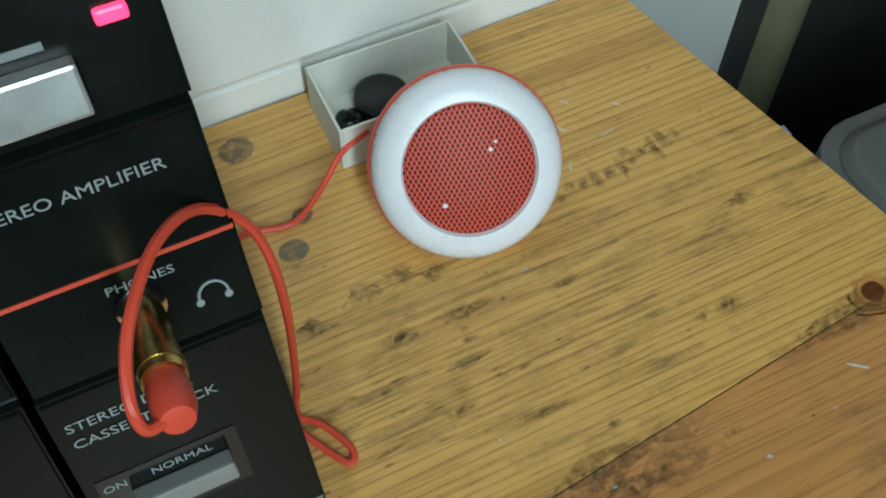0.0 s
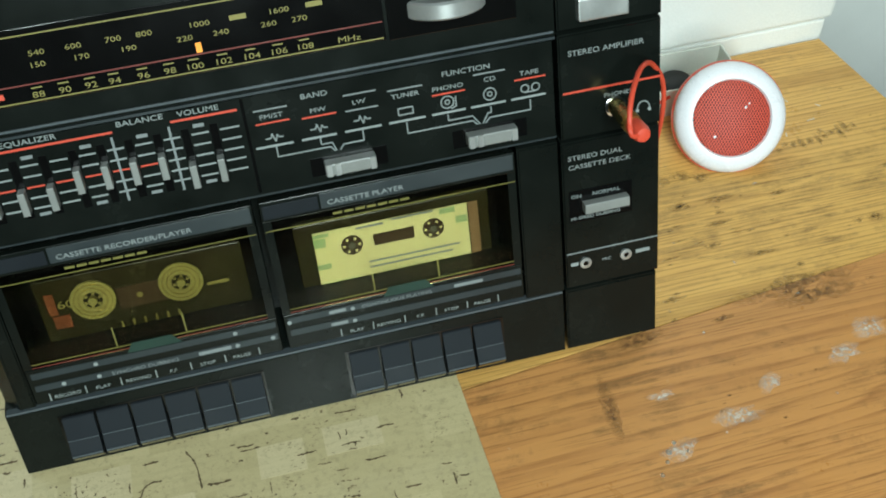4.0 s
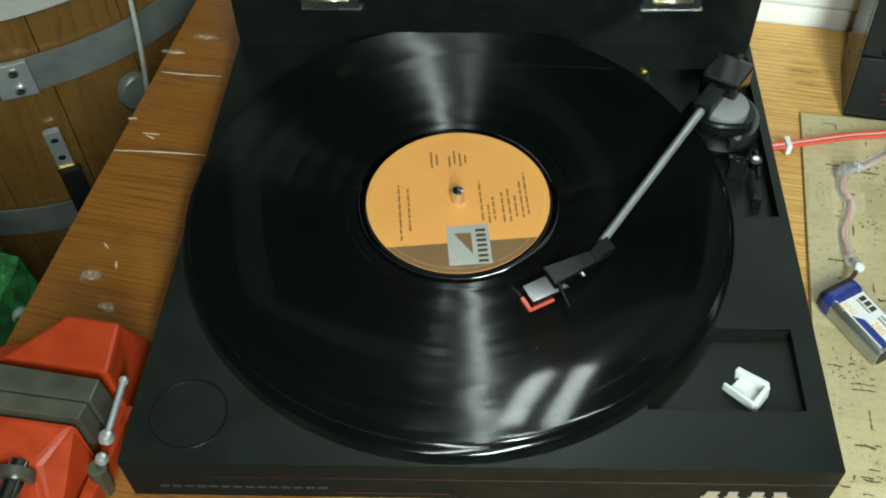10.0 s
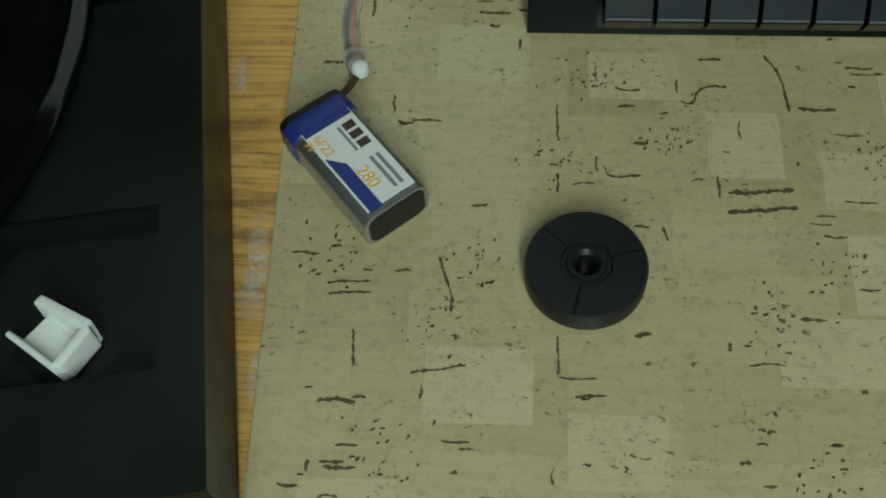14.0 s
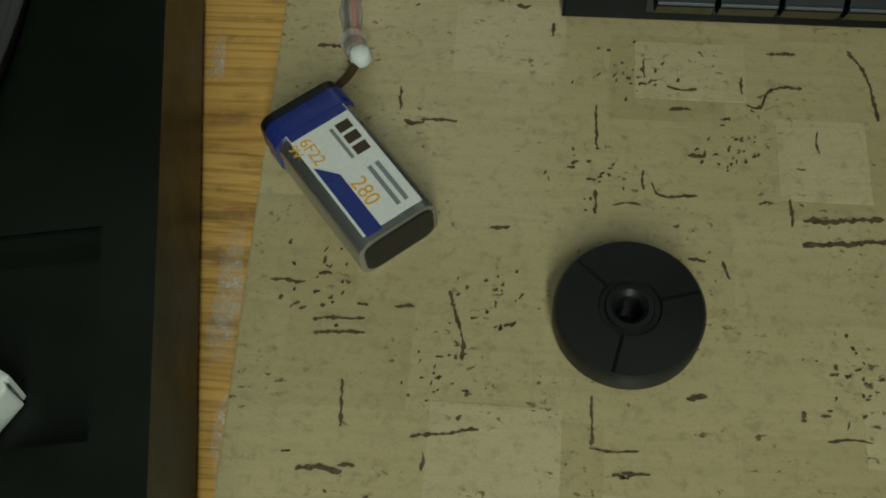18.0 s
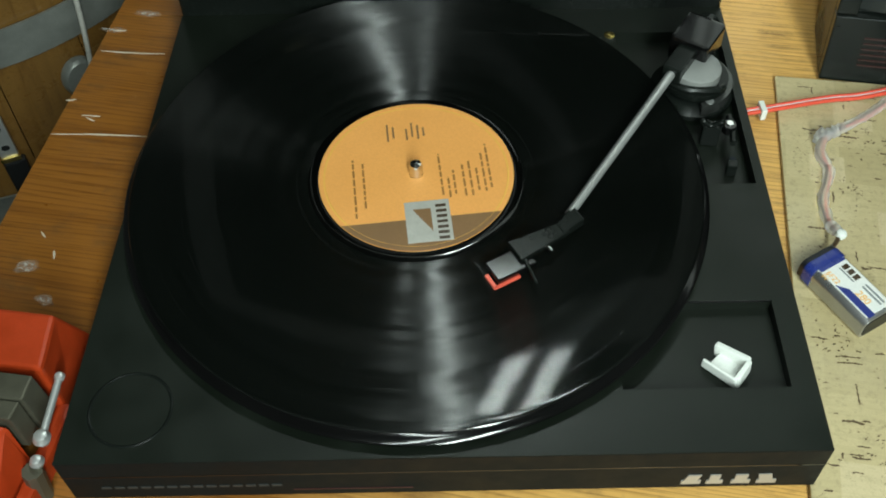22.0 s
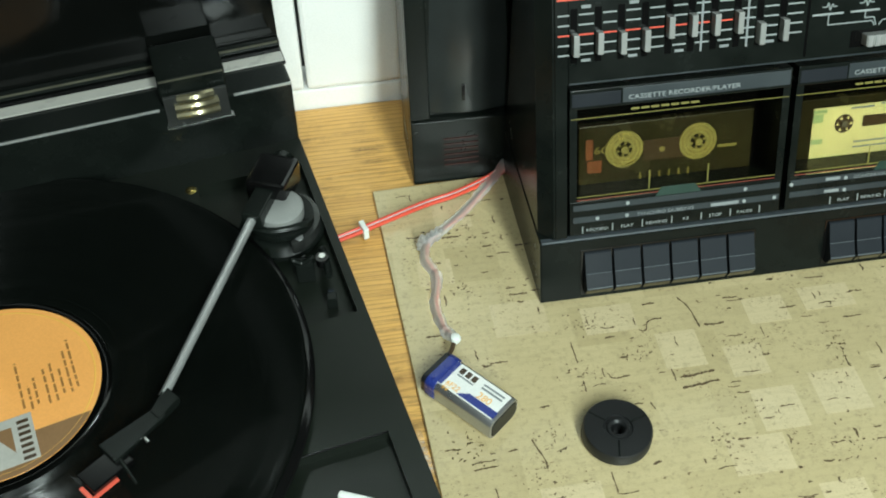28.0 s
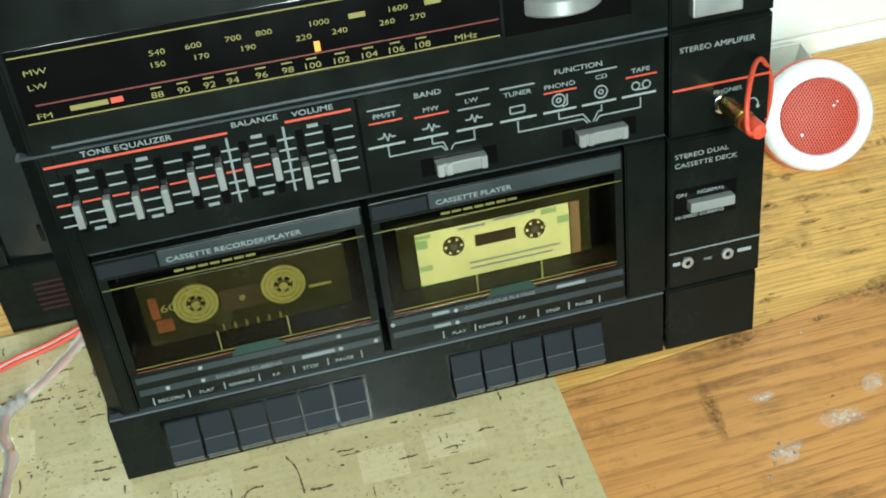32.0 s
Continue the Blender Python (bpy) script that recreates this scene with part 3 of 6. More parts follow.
# the room that closes the place
setting("floor", box(-2.2, 2.8, -2.6, 2.2, -0.95, -0.9), "dark_room", "dark cluttered workshop floor", "floor")
setting("ceiling", box(-2.2, 2.8, -2.6, 2.2, 2.0, 2.05), "room", "plain grey ceiling", "ceiling")
setting("wall_north", box(-2.2, 2.8, 2.2, 2.25, -0.9, 2.0), "room", "plain grey wall", "wall")
setting("wall_south", box(-2.2, 2.8, -2.65, -2.6, -0.9, 2.0), "room", "plain grey wall", "wall")
setting("wall_west", box(-2.25, -2.2, -2.6, 2.2, -0.9, 2.0), "room", "plain grey wall", "wall")
setting("wall_east", box(2.8, 2.85, -2.6, 2.2, -0.9, 2.0), "room", "plain grey wall", "wall")

# ---- marks on the bench ----
rng = random.Random(4)


def flat_patch(x, y, rx, ry, turn, z0, z1, ragged=0.3, n=14):
    """A thin ragged patch lying flat."""
    c, si = math.cos(radians(turn)), math.sin(radians(turn))
    ring = []
    for k in range(n):
        a = 2 * math.pi * k / n
        q = 1 + ragged * (rng.random() - 0.5) * 2
        u, v = rx * q * math.cos(a), ry * q * math.sin(a)
        ring.append((x + c * u - si * v, y + si * u + c * v))
    return hexa([(p, q, z0) for p, q in ring], [(p, q, z1) for p, q in ring])


def sliver(points, width, z0, z1, ragged=0.35):
    """A thin flat stroke along a line, ragged and tapering at both ends."""
    line = smooth_line([(x, y, 0) for x, y in points], 4)
    left, right = [], []
    for i, p in enumerate(line):
        d = (line[min(i + 1, len(line) - 1)] - line[max(i - 1, 0)]).normalized()
        nrm = Vector((-d.y, d.x, 0))
        t = i / (len(line) - 1)
        w = 0.5 * width * (0.25 + 0.75 * math.sin(math.pi * min(1, max(0, 0.08 + 0.84 * t)))) * (1 + ragged * (rng.random() - 0.5) * 2)
        left.append(p + nrm * w)
        right.append(p - nrm * w * (0.7 + 0.6 * rng.random()))
    ring = left + right[::-1]
    return hexa([(p.x, p.y, z0) for p in ring], [(p.x, p.y, z1) for p in ring])


def bench_mark(name, bm, material, label=""):
    return part(name, bm, material, bench, label)


for x, y, r in ((0.6501, 0.1681, 0.0062), (0.6466, 0.2215, 0.0075), (0.6588, 0.1813, 0.0045)):
    bench_mark("stain", flat_patch(x, y, r, r * 0.85, 20, 0.00005, 0.00016, 0.12, 20), "stain_grey", "round grey stain")
for x, y, rx, ry in ((0.6664, 0.1393, 0.012, 0.005), (0.6804, 0.1406, 0.007, 0.004), (0.6926, 0.1374, 0.008, 0.004), (0.6923, 0.1190, 0.010, 0.004), (0.6682, 0.1182, 0.008, 0.003), (0.6434, 0.1352, 0.006, 0.004), (0.7819, 0.0784, 0.006, 0.003),
                     (0.7704, 0.0789, 0.004, 0.002), (0.8128, 0.1160, 0.007, 0.003), (0.7024, 0.0708, 0.009, 0.002), (0.6783, 0.0836, 0.008, 0.002), (0.6396, 0.0524, 0.007, 0.002), (0.6604, 0.0328, 0.008, 0.002), (0.7368, 0.1909, 0.006, 0.002), (0.6881, 0.0986, 0.011, 0.002), (0.7326, 0.1125, 0.008, 0.002)):
    bench_mark("stain", flat_patch(x, y, rx, ry, 5, 0.00005, 0.00015, 0.45), "stain", "dark stain")
for k in range(11):
    x = 0.7510 + 0.0056 * k
    bench_mark("ink_smear", flat_patch(x, 0.1466 + 0.0007 * k + 0.003 * (rng.random() - 0.5), 0.0026, 0.0045 * (0.5 + rng.random()), 30 * rng.random(), 0.00005, 0.00017, 0.5, 10), "stain", "dark smudged ink mark")
for x, y, rx, ry, turn in ((0.6054, -0.0388, 0.012, 0.005, 20), (0.6086, -0.0054, 0.008, 0.003, 5), (0.6427, -0.0276, 0.014, 0.006, 10), (0.6672, -0.0130, 0.010, 0.004, 30), (0.7140, -0.0058, 0.012, 0.006, 15), (0.7366, 0.0047, 0.014, 0.007, 0), (0.7537, -0.0008, 0.008, 0.006, 60),
                           (0.1997, -0.0551, 0.0045, 0.018, 8), (0.2047, -0.0910, 0.003, 0.012, 5), (0.1834, 0.0176, 0.003, 0.010, 6), (-0.2159, -0.0726, 0.010, 0.004, 20), (-0.1970, -0.0920, 0.008, 0.003, -20), (-0.2392, 0.1241, 0.010, 0.003, 6), (-0.2213, 0.1439, 0.012, 0.003, 4)):
    bench_mark("scuff", flat_patch(x, y, rx, ry, turn, 0.00005, 0.00014, 0.45), "scuff", "pale scuffed patch")
for pts in (((-0.2432, 0.0266), (-0.2124, 0.0309), (-0.1816, 0.0337)), ((-0.2398, 0.1036), (-0.2182, 0.1046), (-0.1967, 0.1069)), ((-0.2453, 0.0560), (-0.2390, 0.0576)), ((-0.2269, 0.0435), (-0.2205, 0.0414)), ((-0.2187, -0.0470), (-0.2141, -0.0510)), ((-0.2391, 0.1240), (-0.2303, 0.1251)),
            ((-0.2304, 0.0450), (-0.2183, 0.0458)), ((-0.2054, -0.0592), (-0.2032, -0.0647)), ((0.7652, 0.1803), (0.7689, 0.1734)), ((0.7807, 0.1656), (0.7867, 0.1662)), ((0.7611, 0.1552), (0.7624, 0.1592)), ((0.7932, 0.1788), (0.7958, 0.1759)), ((0.8049, 0.0412), (0.8110, 0.0363)), ((0.7744, 0.1890), (0.7770, 0.1856))):
    bench_mark("scratch", sliver(pts, 0.0011, 0.00005, 0.00022), "scratch", "pale scratch")
bench_mark("dark_streak", sliver(((0.5814, 0.0162), (0.5803, -0.0000), (0.5782, -0.0142), (0.5771, -0.0283)), 0.0075, 0.00005, 0.0002, 0.4), "stain", "dark burn mark across the grain")
for x, y, r in ((0.5993, -0.0377, 0.0016), (0.5965, -0.0428, 0.0010), (0.6037, -0.0331, 0.0012), (0.6090, -0.0394, 0.0009), (0.5912, -0.0489, 0.0011)):
    bench_mark("glue_drop", lathe([(r, 0.00004), (r * 0.8, 0.0004), (r * 0.4, 0.0007), (0, 0.0008)], 10, None, Matrix.Translation((x, y, 0))), "clear", "small glossy dried drop")
bench_mark("knot_halo", flat_patch(0.8330, 0.0590, 0.0125, 0.0088, 10, 0.00004, 0.00012, 0.15, 20), "halo", "glossy orange halo round the knot")
bench_mark("knot", flat_patch(0.8320, 0.0602, 0.0042, 0.0040, 0, 0.00005, 0.0003, 0.08, 20), "knot", "dark round knot")
for k in range(3):
    bench_mark("knot_ring", lathe([(0.0052 + 0.0016 * k, 0.00005), (0.0055 + 0.0016 * k, 0.0002), (0.0059 + 0.0016 * k, 0.00005)], 28, None, Matrix.Translation((0.8320, 0.0602, 0)) @ Matrix.Diagonal((1.2 + 0.2 * k, 1, 1, 1))), "stain")
for pts in (((0.6602, 0.0390), (0.7201, 0.0455), (0.7599, 0.0499)), ((0.7797, 0.0522), (0.8193, 0.0564), (0.8489, 0.0597)), ((0.6906, 0.0305), (0.7205, 0.0352), (0.7502, 0.0414)), ((0.5901, 0.0297), (0.6101, 0.0322), (0.6302, 0.0346))):
    bench_mark("dark_streak", sliver(pts, 0.0120, 0.00005, 0.00015, 0.6), "stain", "dark streak along the plank joint")

# dents, chips and paint specks scattered over the bare end of the bench
for k in range(70):
    x, y = 0.605 + 0.235 * rng.random(), -0.06 + 0.27 * rng.random()
    r = 0.0006 + 0.0016 * rng.random() ** 2
    if k % 5 < 3:
        bench_mark("dent", flat_patch(x, y, r * 1.7, r * 0.7, 10 * rng.random(), 0.00005, 0.00013, 0.5, 9), "stain", "small dark dent")
    else:
        bench_mark("paint_speck", flat_patch(x, y, r * 0.9, r * 0.45, 180 * rng.random(), 0.00005, 0.00024, 0.5, 8), "scuff", "pale paint speck")
for k in range(34):
    x, y = 0.615 + 0.09 * rng.random(), 0.075 + 0.075 * rng.random() + 0.0
    bench_mark("stain", flat_patch(x, y, 0.002 + 0.007 * rng.random(), 0.0006 + 0.0009 * rng.random(), 6, 0.00005, 0.00012, 0.5, 10), "stain", "dark streak in the grain")

# ---- cork tile: sheet, paler blocks, bark flecks and clusters of specks ----
CZ = 0.0035
cork = thing("cork_tile", pose(0, 0, 0), "square pale cork tile with dark flecks on the bench", "cork mat")
CORK = ((0.2085, -0.1630), (0.5125, -0.1530), (0.5015, 0.1515), (0.1965, 0.1415))
bm = hexa([(x, y, 0.0005) for x, y in CORK], [(x, y, CZ) for x, y in CORK], 0.0006)
part("cork_sheet", bm, "cork", cork)
BLOCKS = ((0.3498, -0.0103), (0.3162, 0.0168), (0.2692, -0.0943), (0.3830, -0.0231), (0.4065, 0.0090), (0.3079, -0.1125), (0.3690, -0.0811), (0.4253, -0.0503), (0.2250, 0.0669), (0.2666, 0.0257), (0.4441, 0.0126), (0.3414, -0.1361), (0.4030, -0.1121), (0.2349, -0.1357), (0.4556, -0.0949), (0.2420, 0.1132), (0.3892, -0.0559))
for x, y in BLOCKS:
    w, h = 0.010 + 0.006 * rng.random(), 0.008 + 0.006 * rng.random()
    part("cork_block", box(x - w, x + w, y - h, y + h, CZ - 0.001, CZ + 0.00012), "cork_pale", cork)


def fleck(pts, width=0.0012):
    """A ragged stroke of bark: one thin piece with an uneven, bitten outline."""
    line = smooth_line([(x, y, 0) for x, y in pts], 3)
    fine = []
    for p, q in zip(line, line[1:]):
        n = max(1, int((q - p).length / 0.0007))
        fine += [p.lerp(q, k / n) for k in range(n)]
    fine.append(line[-1])
    left, right, drift = [], [], 0.0
    for i, p in enumerate(fine):
        d = (fine[min(i + 1, len(fine) - 1)] - fine[max(i - 1, 0)]).normalized()
        nrm = Vector((-d.y, d.x, 0))
        drift = 0.7 * drift + rng.gauss(0, 0.09) * width
        thick = width * (0.22 + 0.48 * rng.random()) * (0.5 if i in (0, len(fine) - 1) else 1)
        left.append(p + nrm * (drift + thick * (0.3 + 0.7 * rng.random())))
        right.append(p + nrm * (drift - thick * (0.3 + 0.7 * rng.random())))
    bm = bmesh.new()
    top = [[bm.verts.new((q.x, q.y, CZ + 0.0002)) for q in row] for row in (left, right)]
    low = [[bm.verts.new((q.x, q.y, CZ - 0.0004)) for q in row] for row in (left, right)]
    for k in range(len(fine) - 1):
        bm.faces.new((top[0][k], top[0][k + 1], top[1][k + 1], top[1][k]))
        bm.faces.new((top[0][k], low[0][k], low[0][k + 1], top[0][k + 1]))
        bm.faces.new((top[1][k], top[1][k + 1], low[1][k + 1], low[1][k]))
    for k in (0, -1):
        bm.faces.new((top[0][k], top[1][k], low[1][k], low[0][k]))
    return part("bark_fleck", bm, "bark", cork)


STROKES = (((0.3435, -0.0285), (0.3535, -0.0282), (0.3635, -0.0270)), ((0.3428, -0.0357), (0.3529, -0.0348), (0.3638, -0.0332)), ((0.3597, 0.0246), (0.3632, 0.0179), (0.3651, 0.0030)), ((0.3311, 0.0062), (0.3347, 0.0055), (0.3379, 0.0119), (0.3460, 0.0126)), ((0.3055, -0.0197), (0.3081, -0.0234), (0.3173, -0.0231)),
           ((0.3407, -0.0223), (0.3408, -0.0304)), ((0.2558, -0.0536), (0.2582, -0.0601), (0.2604, -0.0666), (0.2605, -0.0719)), ((0.2229, -0.0633), (0.2358, -0.0626)), ((0.2236, -0.0670), (0.2363, -0.0663)), ((0.2320, -0.0786), (0.2332, -0.0902)))
for k, pts in enumerate(STROKES):
    fleck(pts, 0.0020 if k < 2 else 0.0012)
STROKES = (((0.2497, -0.0916), (0.2655, -0.0887)), ((0.2908, 0.0042), (0.2915, -0.0096)), ((0.3301, 0.0153), (0.3301, 0.0098)), ((0.2440, -0.0032), (0.2538, -0.0031)), ((0.2373, 0.0074), (0.2380, -0.0002)), ((0.2915, -0.0787), (0.2916, -0.0907)), ((0.2427, -0.0590), (0.2476, -0.0584)), ((0.2648, -0.0354), (0.2698, -0.0349)), ((0.3372, 0.0238), (0.3440, 0.0238)), ((0.2107, -0.0534), (0.2195, -0.0535)), ((0.3145, -0.0412), (0.3188, -0.0416)), ((0.3231, -0.0413), (0.3244, -0.0462)))
for pts in STROKES:
    fleck(pts)
for k in range(430):
    x, y = 0.214 + 0.282 * rng.random(), -0.148 + 0.284 * rng.random()
    if 0.215 < x < 0.366 and -0.095 < y < 0.022 and k % 3:
        continue
    long, bend = 0.0009 + 0.0050 * rng.random() ** 2.0, 0.0016 * (rng.random() - 0.5)
    if rng.random() < 0.8:
        fleck(((x - long, y), (x, y + bend), (min(x + long, 0.4995), y + bend * 0.4)), 0.0007 + 0.0010 * rng.random())
    else:
        fleck(((x, max(y - long * 0.7, -0.1565)), (x + bend, y), (x, min(y + long * 0.7, 0.1425))), 0.0008 + 0.0008 * rng.random())
for x, y in ((0.2902, -0.0167), (0.2671, -0.0570), (0.3267, -0.0069), (0.2232, -0.0526), (0.3500, -0.0701), (0.2544, -0.0760), (0.2985, 0.0152), (0.2368, 0.0513), (0.2518, 0.0932), (0.3723, -0.0564), (0.3921, -0.0130), (0.4196, -0.0834), (0.4366, -0.0215), (0.3010, -0.1449), (0.3622, -0.1200), (0.4519, -0.0590), (0.2432, -0.1139), (0.3997, -0.1351)):
    bm = bmesh.new()
    for k in range(24):
        px, py = x + 0.0075 * rng.gauss(0, 1) * 0.7, y + 0.0075 * rng.gauss(0, 1) * 0.7
        joined(bm, flat_patch(px, py, 0.0003 + 0.0006 * rng.random(), 0.0002 + 0.0003 * rng.random(), 90 * rng.random(), CZ - 0.0004, CZ + 0.00018, 0.6, 6))
    part("specks", bm, "bark", cork)["kind"] = "stuff"

# ---- stereo music centre: a wedge with a sloping front ----
# face co-ordinates in millimetres: u along the front, v up the slope, d outwards
Y0, SL = 0.0318, 0.354
LEAN_ANGLE = math.atan(SL)
FACE = Matrix.Translation((0, Y0, 0)) @ Matrix(((1, 0, 0, 0), (0, math.sin(LEAN_ANGLE), -math.cos(LEAN_ANGLE), 0), (0, math.cos(LEAN_ANGLE), math.sin(LEAN_ANGLE), 0), (0, 0, 0, 1))) @ Matrix.Translation((-0.0036, 0, 0)) @ Matrix.Diagonal((1.010, 1.008, 1.01, 1))
BACK_Y = 0.1435


def fp(u, v, d=0.0):
    return FACE @ Vector((u / 1000, v / 1000, d / 1000))


def fbox(u0, u1, v0, v1, d0, d1, bevel=0.0, bm=None):
    bm2 = box(u0 / 1000, u1 / 1000, v0 / 1000, v1 / 1000, d0 / 1000, d1 / 1000, bevel / 1000)
    bm2.transform(FACE)
    return joined(bm, bm2)


def frod(u, v, d0, d1, r, seg=20, bm=None):
    return rod(fp(u, v, d0), fp(u, v, d1), r / 1000, None, seg, bm)


def ftext(text, u, v, size, d=0.3, align="LEFT", stretch=1.15, bm=None):
    size, stretch = size * 0.88, stretch * 1.14
    return lettering(text, size / 1000, FACE @ Matrix.Translation((u / 1000, v / 1000, d / 1000)), bm, align, stretch)


def slab(u0, u1, v0, v1, d=0.0, chamfer_l=0.0, chamfer_r=0.0, bevel=0.8):
    """A piece of the casing from the sloping front to the upright back."""
    a, b = fp(u0, v0, d), fp(u1, v1, d)
    back = [(a.x, BACK_Y, a.z), (b.x, BACK_Y, a.z), (b.x, BACK_Y, b.z), (a.x, BACK_Y, b.z)]
    mid = [fp(u0, v0, d - 9), fp(u1, v0, d - 9), fp(u1, v1, d - 9), fp(u0, v1, d - 9)]
    for p, q in zip(mid, back):
        p.z = q[2]
    front = [fp(u0 + chamfer_l, v0, d), fp(u1 - chamfer_r, v0, d), fp(u1 - chamfer_r, v1, d), fp(u0 + chamfer_l, v1, d)]
    bm = bmesh.new()
    rings = [[bm.verts.new(p) for p in ring] for ring in (front, mid, back)]
    bm.faces.new(rings[0])
    bm.faces.new(rings[2][::-1])
    for r, s in zip(rings, rings[1:]):
        for i in range(4):
            j = (i + 1) % 4
            bm.faces.new((r[i], s[i], s[j], r[j]))
    bmesh.ops.recalc_face_normals(bm, faces=bm.faces)
    if bevel:
        bmesh.ops.bevel(bm, geom=[e for e in bm.edges if all(v in rings[0] for v in e.verts)], offset=bevel / 1000, segments=2, affect="EDGES")
    return bm


stereo = thing("stereo_music_centre", pose(0, 0, 0), "black plastic stereo with twin cassette decks, sliders and tuner dial", "stereo")
part("base", slab(281.5, 565.5, 4.2, 42.0), "black", stereo)
part("base", slab(567.2, 617.5, 4.2, 42.0), "black", stereo)
part("side_cheek", slab(282.0, 297.0, 43.6, 182.0, 0, 8.0), "black", stereo)
part("deck_bay", slab(297.0, 420.0, 43.6, 131.5, -29, bevel=0), "black", stereo)
part("deck_bay", slab(420.0, 545.2, 43.6, 131.5, -29, bevel=0), "black", stereo)
part("pillar", slab(545.6, 566.0, 43.6, 130.0, 1.0), "black", stereo)
part("control_panel", slab(297.0, 566.0, 132.2, 182.0, 0.0), "black", stereo)
part("tuner_body", slab(282.0, 567.0, 183.6, 300.0, 2.0, 7.0), "black", stereo)
part("amplifier_panel", slab(568.6, 619.0, 129.6, 182.4), "black", stereo)
part("deck_panel", slab(568.0, 618.6, 43.6, 127.8), "black", stereo)
part("tuner_panel", slab(569.0, 619.6, 184.2, 300.0, -1.0), "black", stereo)
part("lid_seam", fbox(282.5, 567, 182.2, 183.4, -6, 1.2), "band", stereo)
part("trim_line", fbox(298, 566, 185.6, 186.6, 1.6, 2.5), "slate_light", stereo)
part("trim_line", fbox(298, 566, 132.6, 133.3, -0.2, 0.4), "band", stereo)
part("trim_line", fbox(282.5, 565.0, 42.2, 43.4, -6, 0.5), "slate_light", stereo)
part("trim_line", fbox(568.5, 618, 64.6, 65.3, -0.2, 0.4), "ink_dim", stereo)
part("trim_line", fbox(570.0, 618.6, 153.4, 154.4, -0.2, 0.35), "ink_red", stereo, "thin red line")

# tuner dial
dial = part("dial_window", fbox(291.5, 490.5, 196.6, 228.5, 1.8, 2.8, 0.3), "gloss", stereo, "glossy black tuner dial")
part("dial_line", fbox(292.5, 489.5, 225.2, 225.8, 2.7, 2.95), "ink_yellow", dial)
part("dial_line", fbox(292.5, 489.5, 197.4, 198.0, 2.7, 2.95), "ink_yellow", dial)
part("dial_line", fbox(297.5, 489.5, 204.7, 205.3, 2.7, 2.95), "maroon", dial)
part("pointer", fbox(410.6, 413.0, 205.8, 210.0, 2.7, 3.2), "amber", dial, "glowing amber pointer")
FM = [(344.5, "88"), (355.1, "90"), (365.7, "92"), (375.3, "94"), (387.2, "96"), (398.1, "98"), (408.4, "100"), (420.5, "102"), (432.4, "104"), (444.0, "106"), (455.3, "108"), (474.5, "MHz")]
for u, word in FM:
    part("numeral", ftext(word, u, 198.9, 4.2, 2.85, "CENTER", 1.25), "ink_yellow", dial)
    if word != "MHz":
        part("tick", fbox(u - 2.2, u + 2.2, 202.9, 203.5, 2.7, 2.95), "ink_yellow", dial)
for u, word in ((348.5, "540"), (363, "600"), (379, "700"), (391.5, "800"), (414, "1000"), (430, ""), (447, "1600"), (462, "")):
    bm = ftext(word, u, 216.6, 3.6, 2.85, "CENTER", 1.25) if word else fbox(u - 3.5, u + 3.5, 216.8, 219.0, 2.7, 2.95)
    part("numeral", bm, "ink_yellow", dial)
for u, word in ((347.5, "150"), (365, "170"), (384, "190"), (407, "220"), (422, "240"), (442, "260"), (455, "270")):
    part("numeral", ftext(word, u, 211.6, 3.6, 2.85, "CENTER", 1.25), "ink_yellow", dial)
for v, word in ((217.5, "MW"), (211.5, "LW"), (199.0, "FM")):
    part("band_name", ftext(word, 296.5, v, 3.8, 2.85, "LEFT", 1.35), "ink_yellow", dial)
part("band_name", fbox(310, 325, 200.2, 202.4, 2.7, 2.95), "ink_yellow", dial)
part("band_name", fbox(326, 331, 200.2, 202.6, 2.7, 2.95), "ink_red", dial)
# tuning wheel in its slot
part("wheel_slot", fbox(492.0, 549.5, 195.8, 222.0, 1.8, 2.6, 0.3), "gloss", stereo)
bm = lathe([(0, -0.004), (0.0195, -0.004), (0.0205, -0.003), (0.0205, 0.003), (0.0195, 0.004), (0, 0.004)], 64)
bm.transform(Matrix.Translation(fp(518.5, 207.5, -8)) @ Matrix.Rotation(-LEAN_ANGLE, 4, "X"))
part("tuning_wheel", bm, "silver", stereo, "grey ridged tuning wheel", True)
part("trim_line", fbox(492, 560, 219.5, 220.2, 2.5, 2.9), "ink_red", stereo)

# power button and lamp
part("power_button", fbox(578.0, 602.0, 188.6, 199.0, -1.5, 3.5, 0.8), "silver", stereo, "silver power button")
part("power_lamp", fbox(607.6, 613.6, 202.6, 205.6, -1.5, 0.8, 0.8), "led", stereo, "glowing pink-red power lamp")
part("lettering", fbox(587, 598, 201.2, 202.8, -1.2, -0.7), "ink_dim", stereo)

# graphic equaliser: slots, knobs and printed scales
part("printed_line", fbox(291.7, 367.9, 176.2, 177.2, 0, 0.3), "ink_red", stereo)
part("printed_line", fbox(392.6, 421.4, 175.9, 176.9, 0, 0.3), "ink_red", stereo)
part("lettering", ftext("TONE EQUALIZER", 307.5, 178.6, 4.0), "ink", stereo)
part("lettering", ftext("BALANCE", 370.0, 178.6, 4.0), "ink", stereo)
part("lettering", ftext("VOLUME", 396.0, 178.2, 4.0), "ink", stereo)
KNOBS = [(300.3, 154.3), (312.8, 154.5), (324.7, 153.4), (337.0, 153.5), (349.4, 159.0), (361.3, 158.7), (373.3, 158.1), (385.5, 157.9), (397.6, 151.0), (410.0, 151.7)]
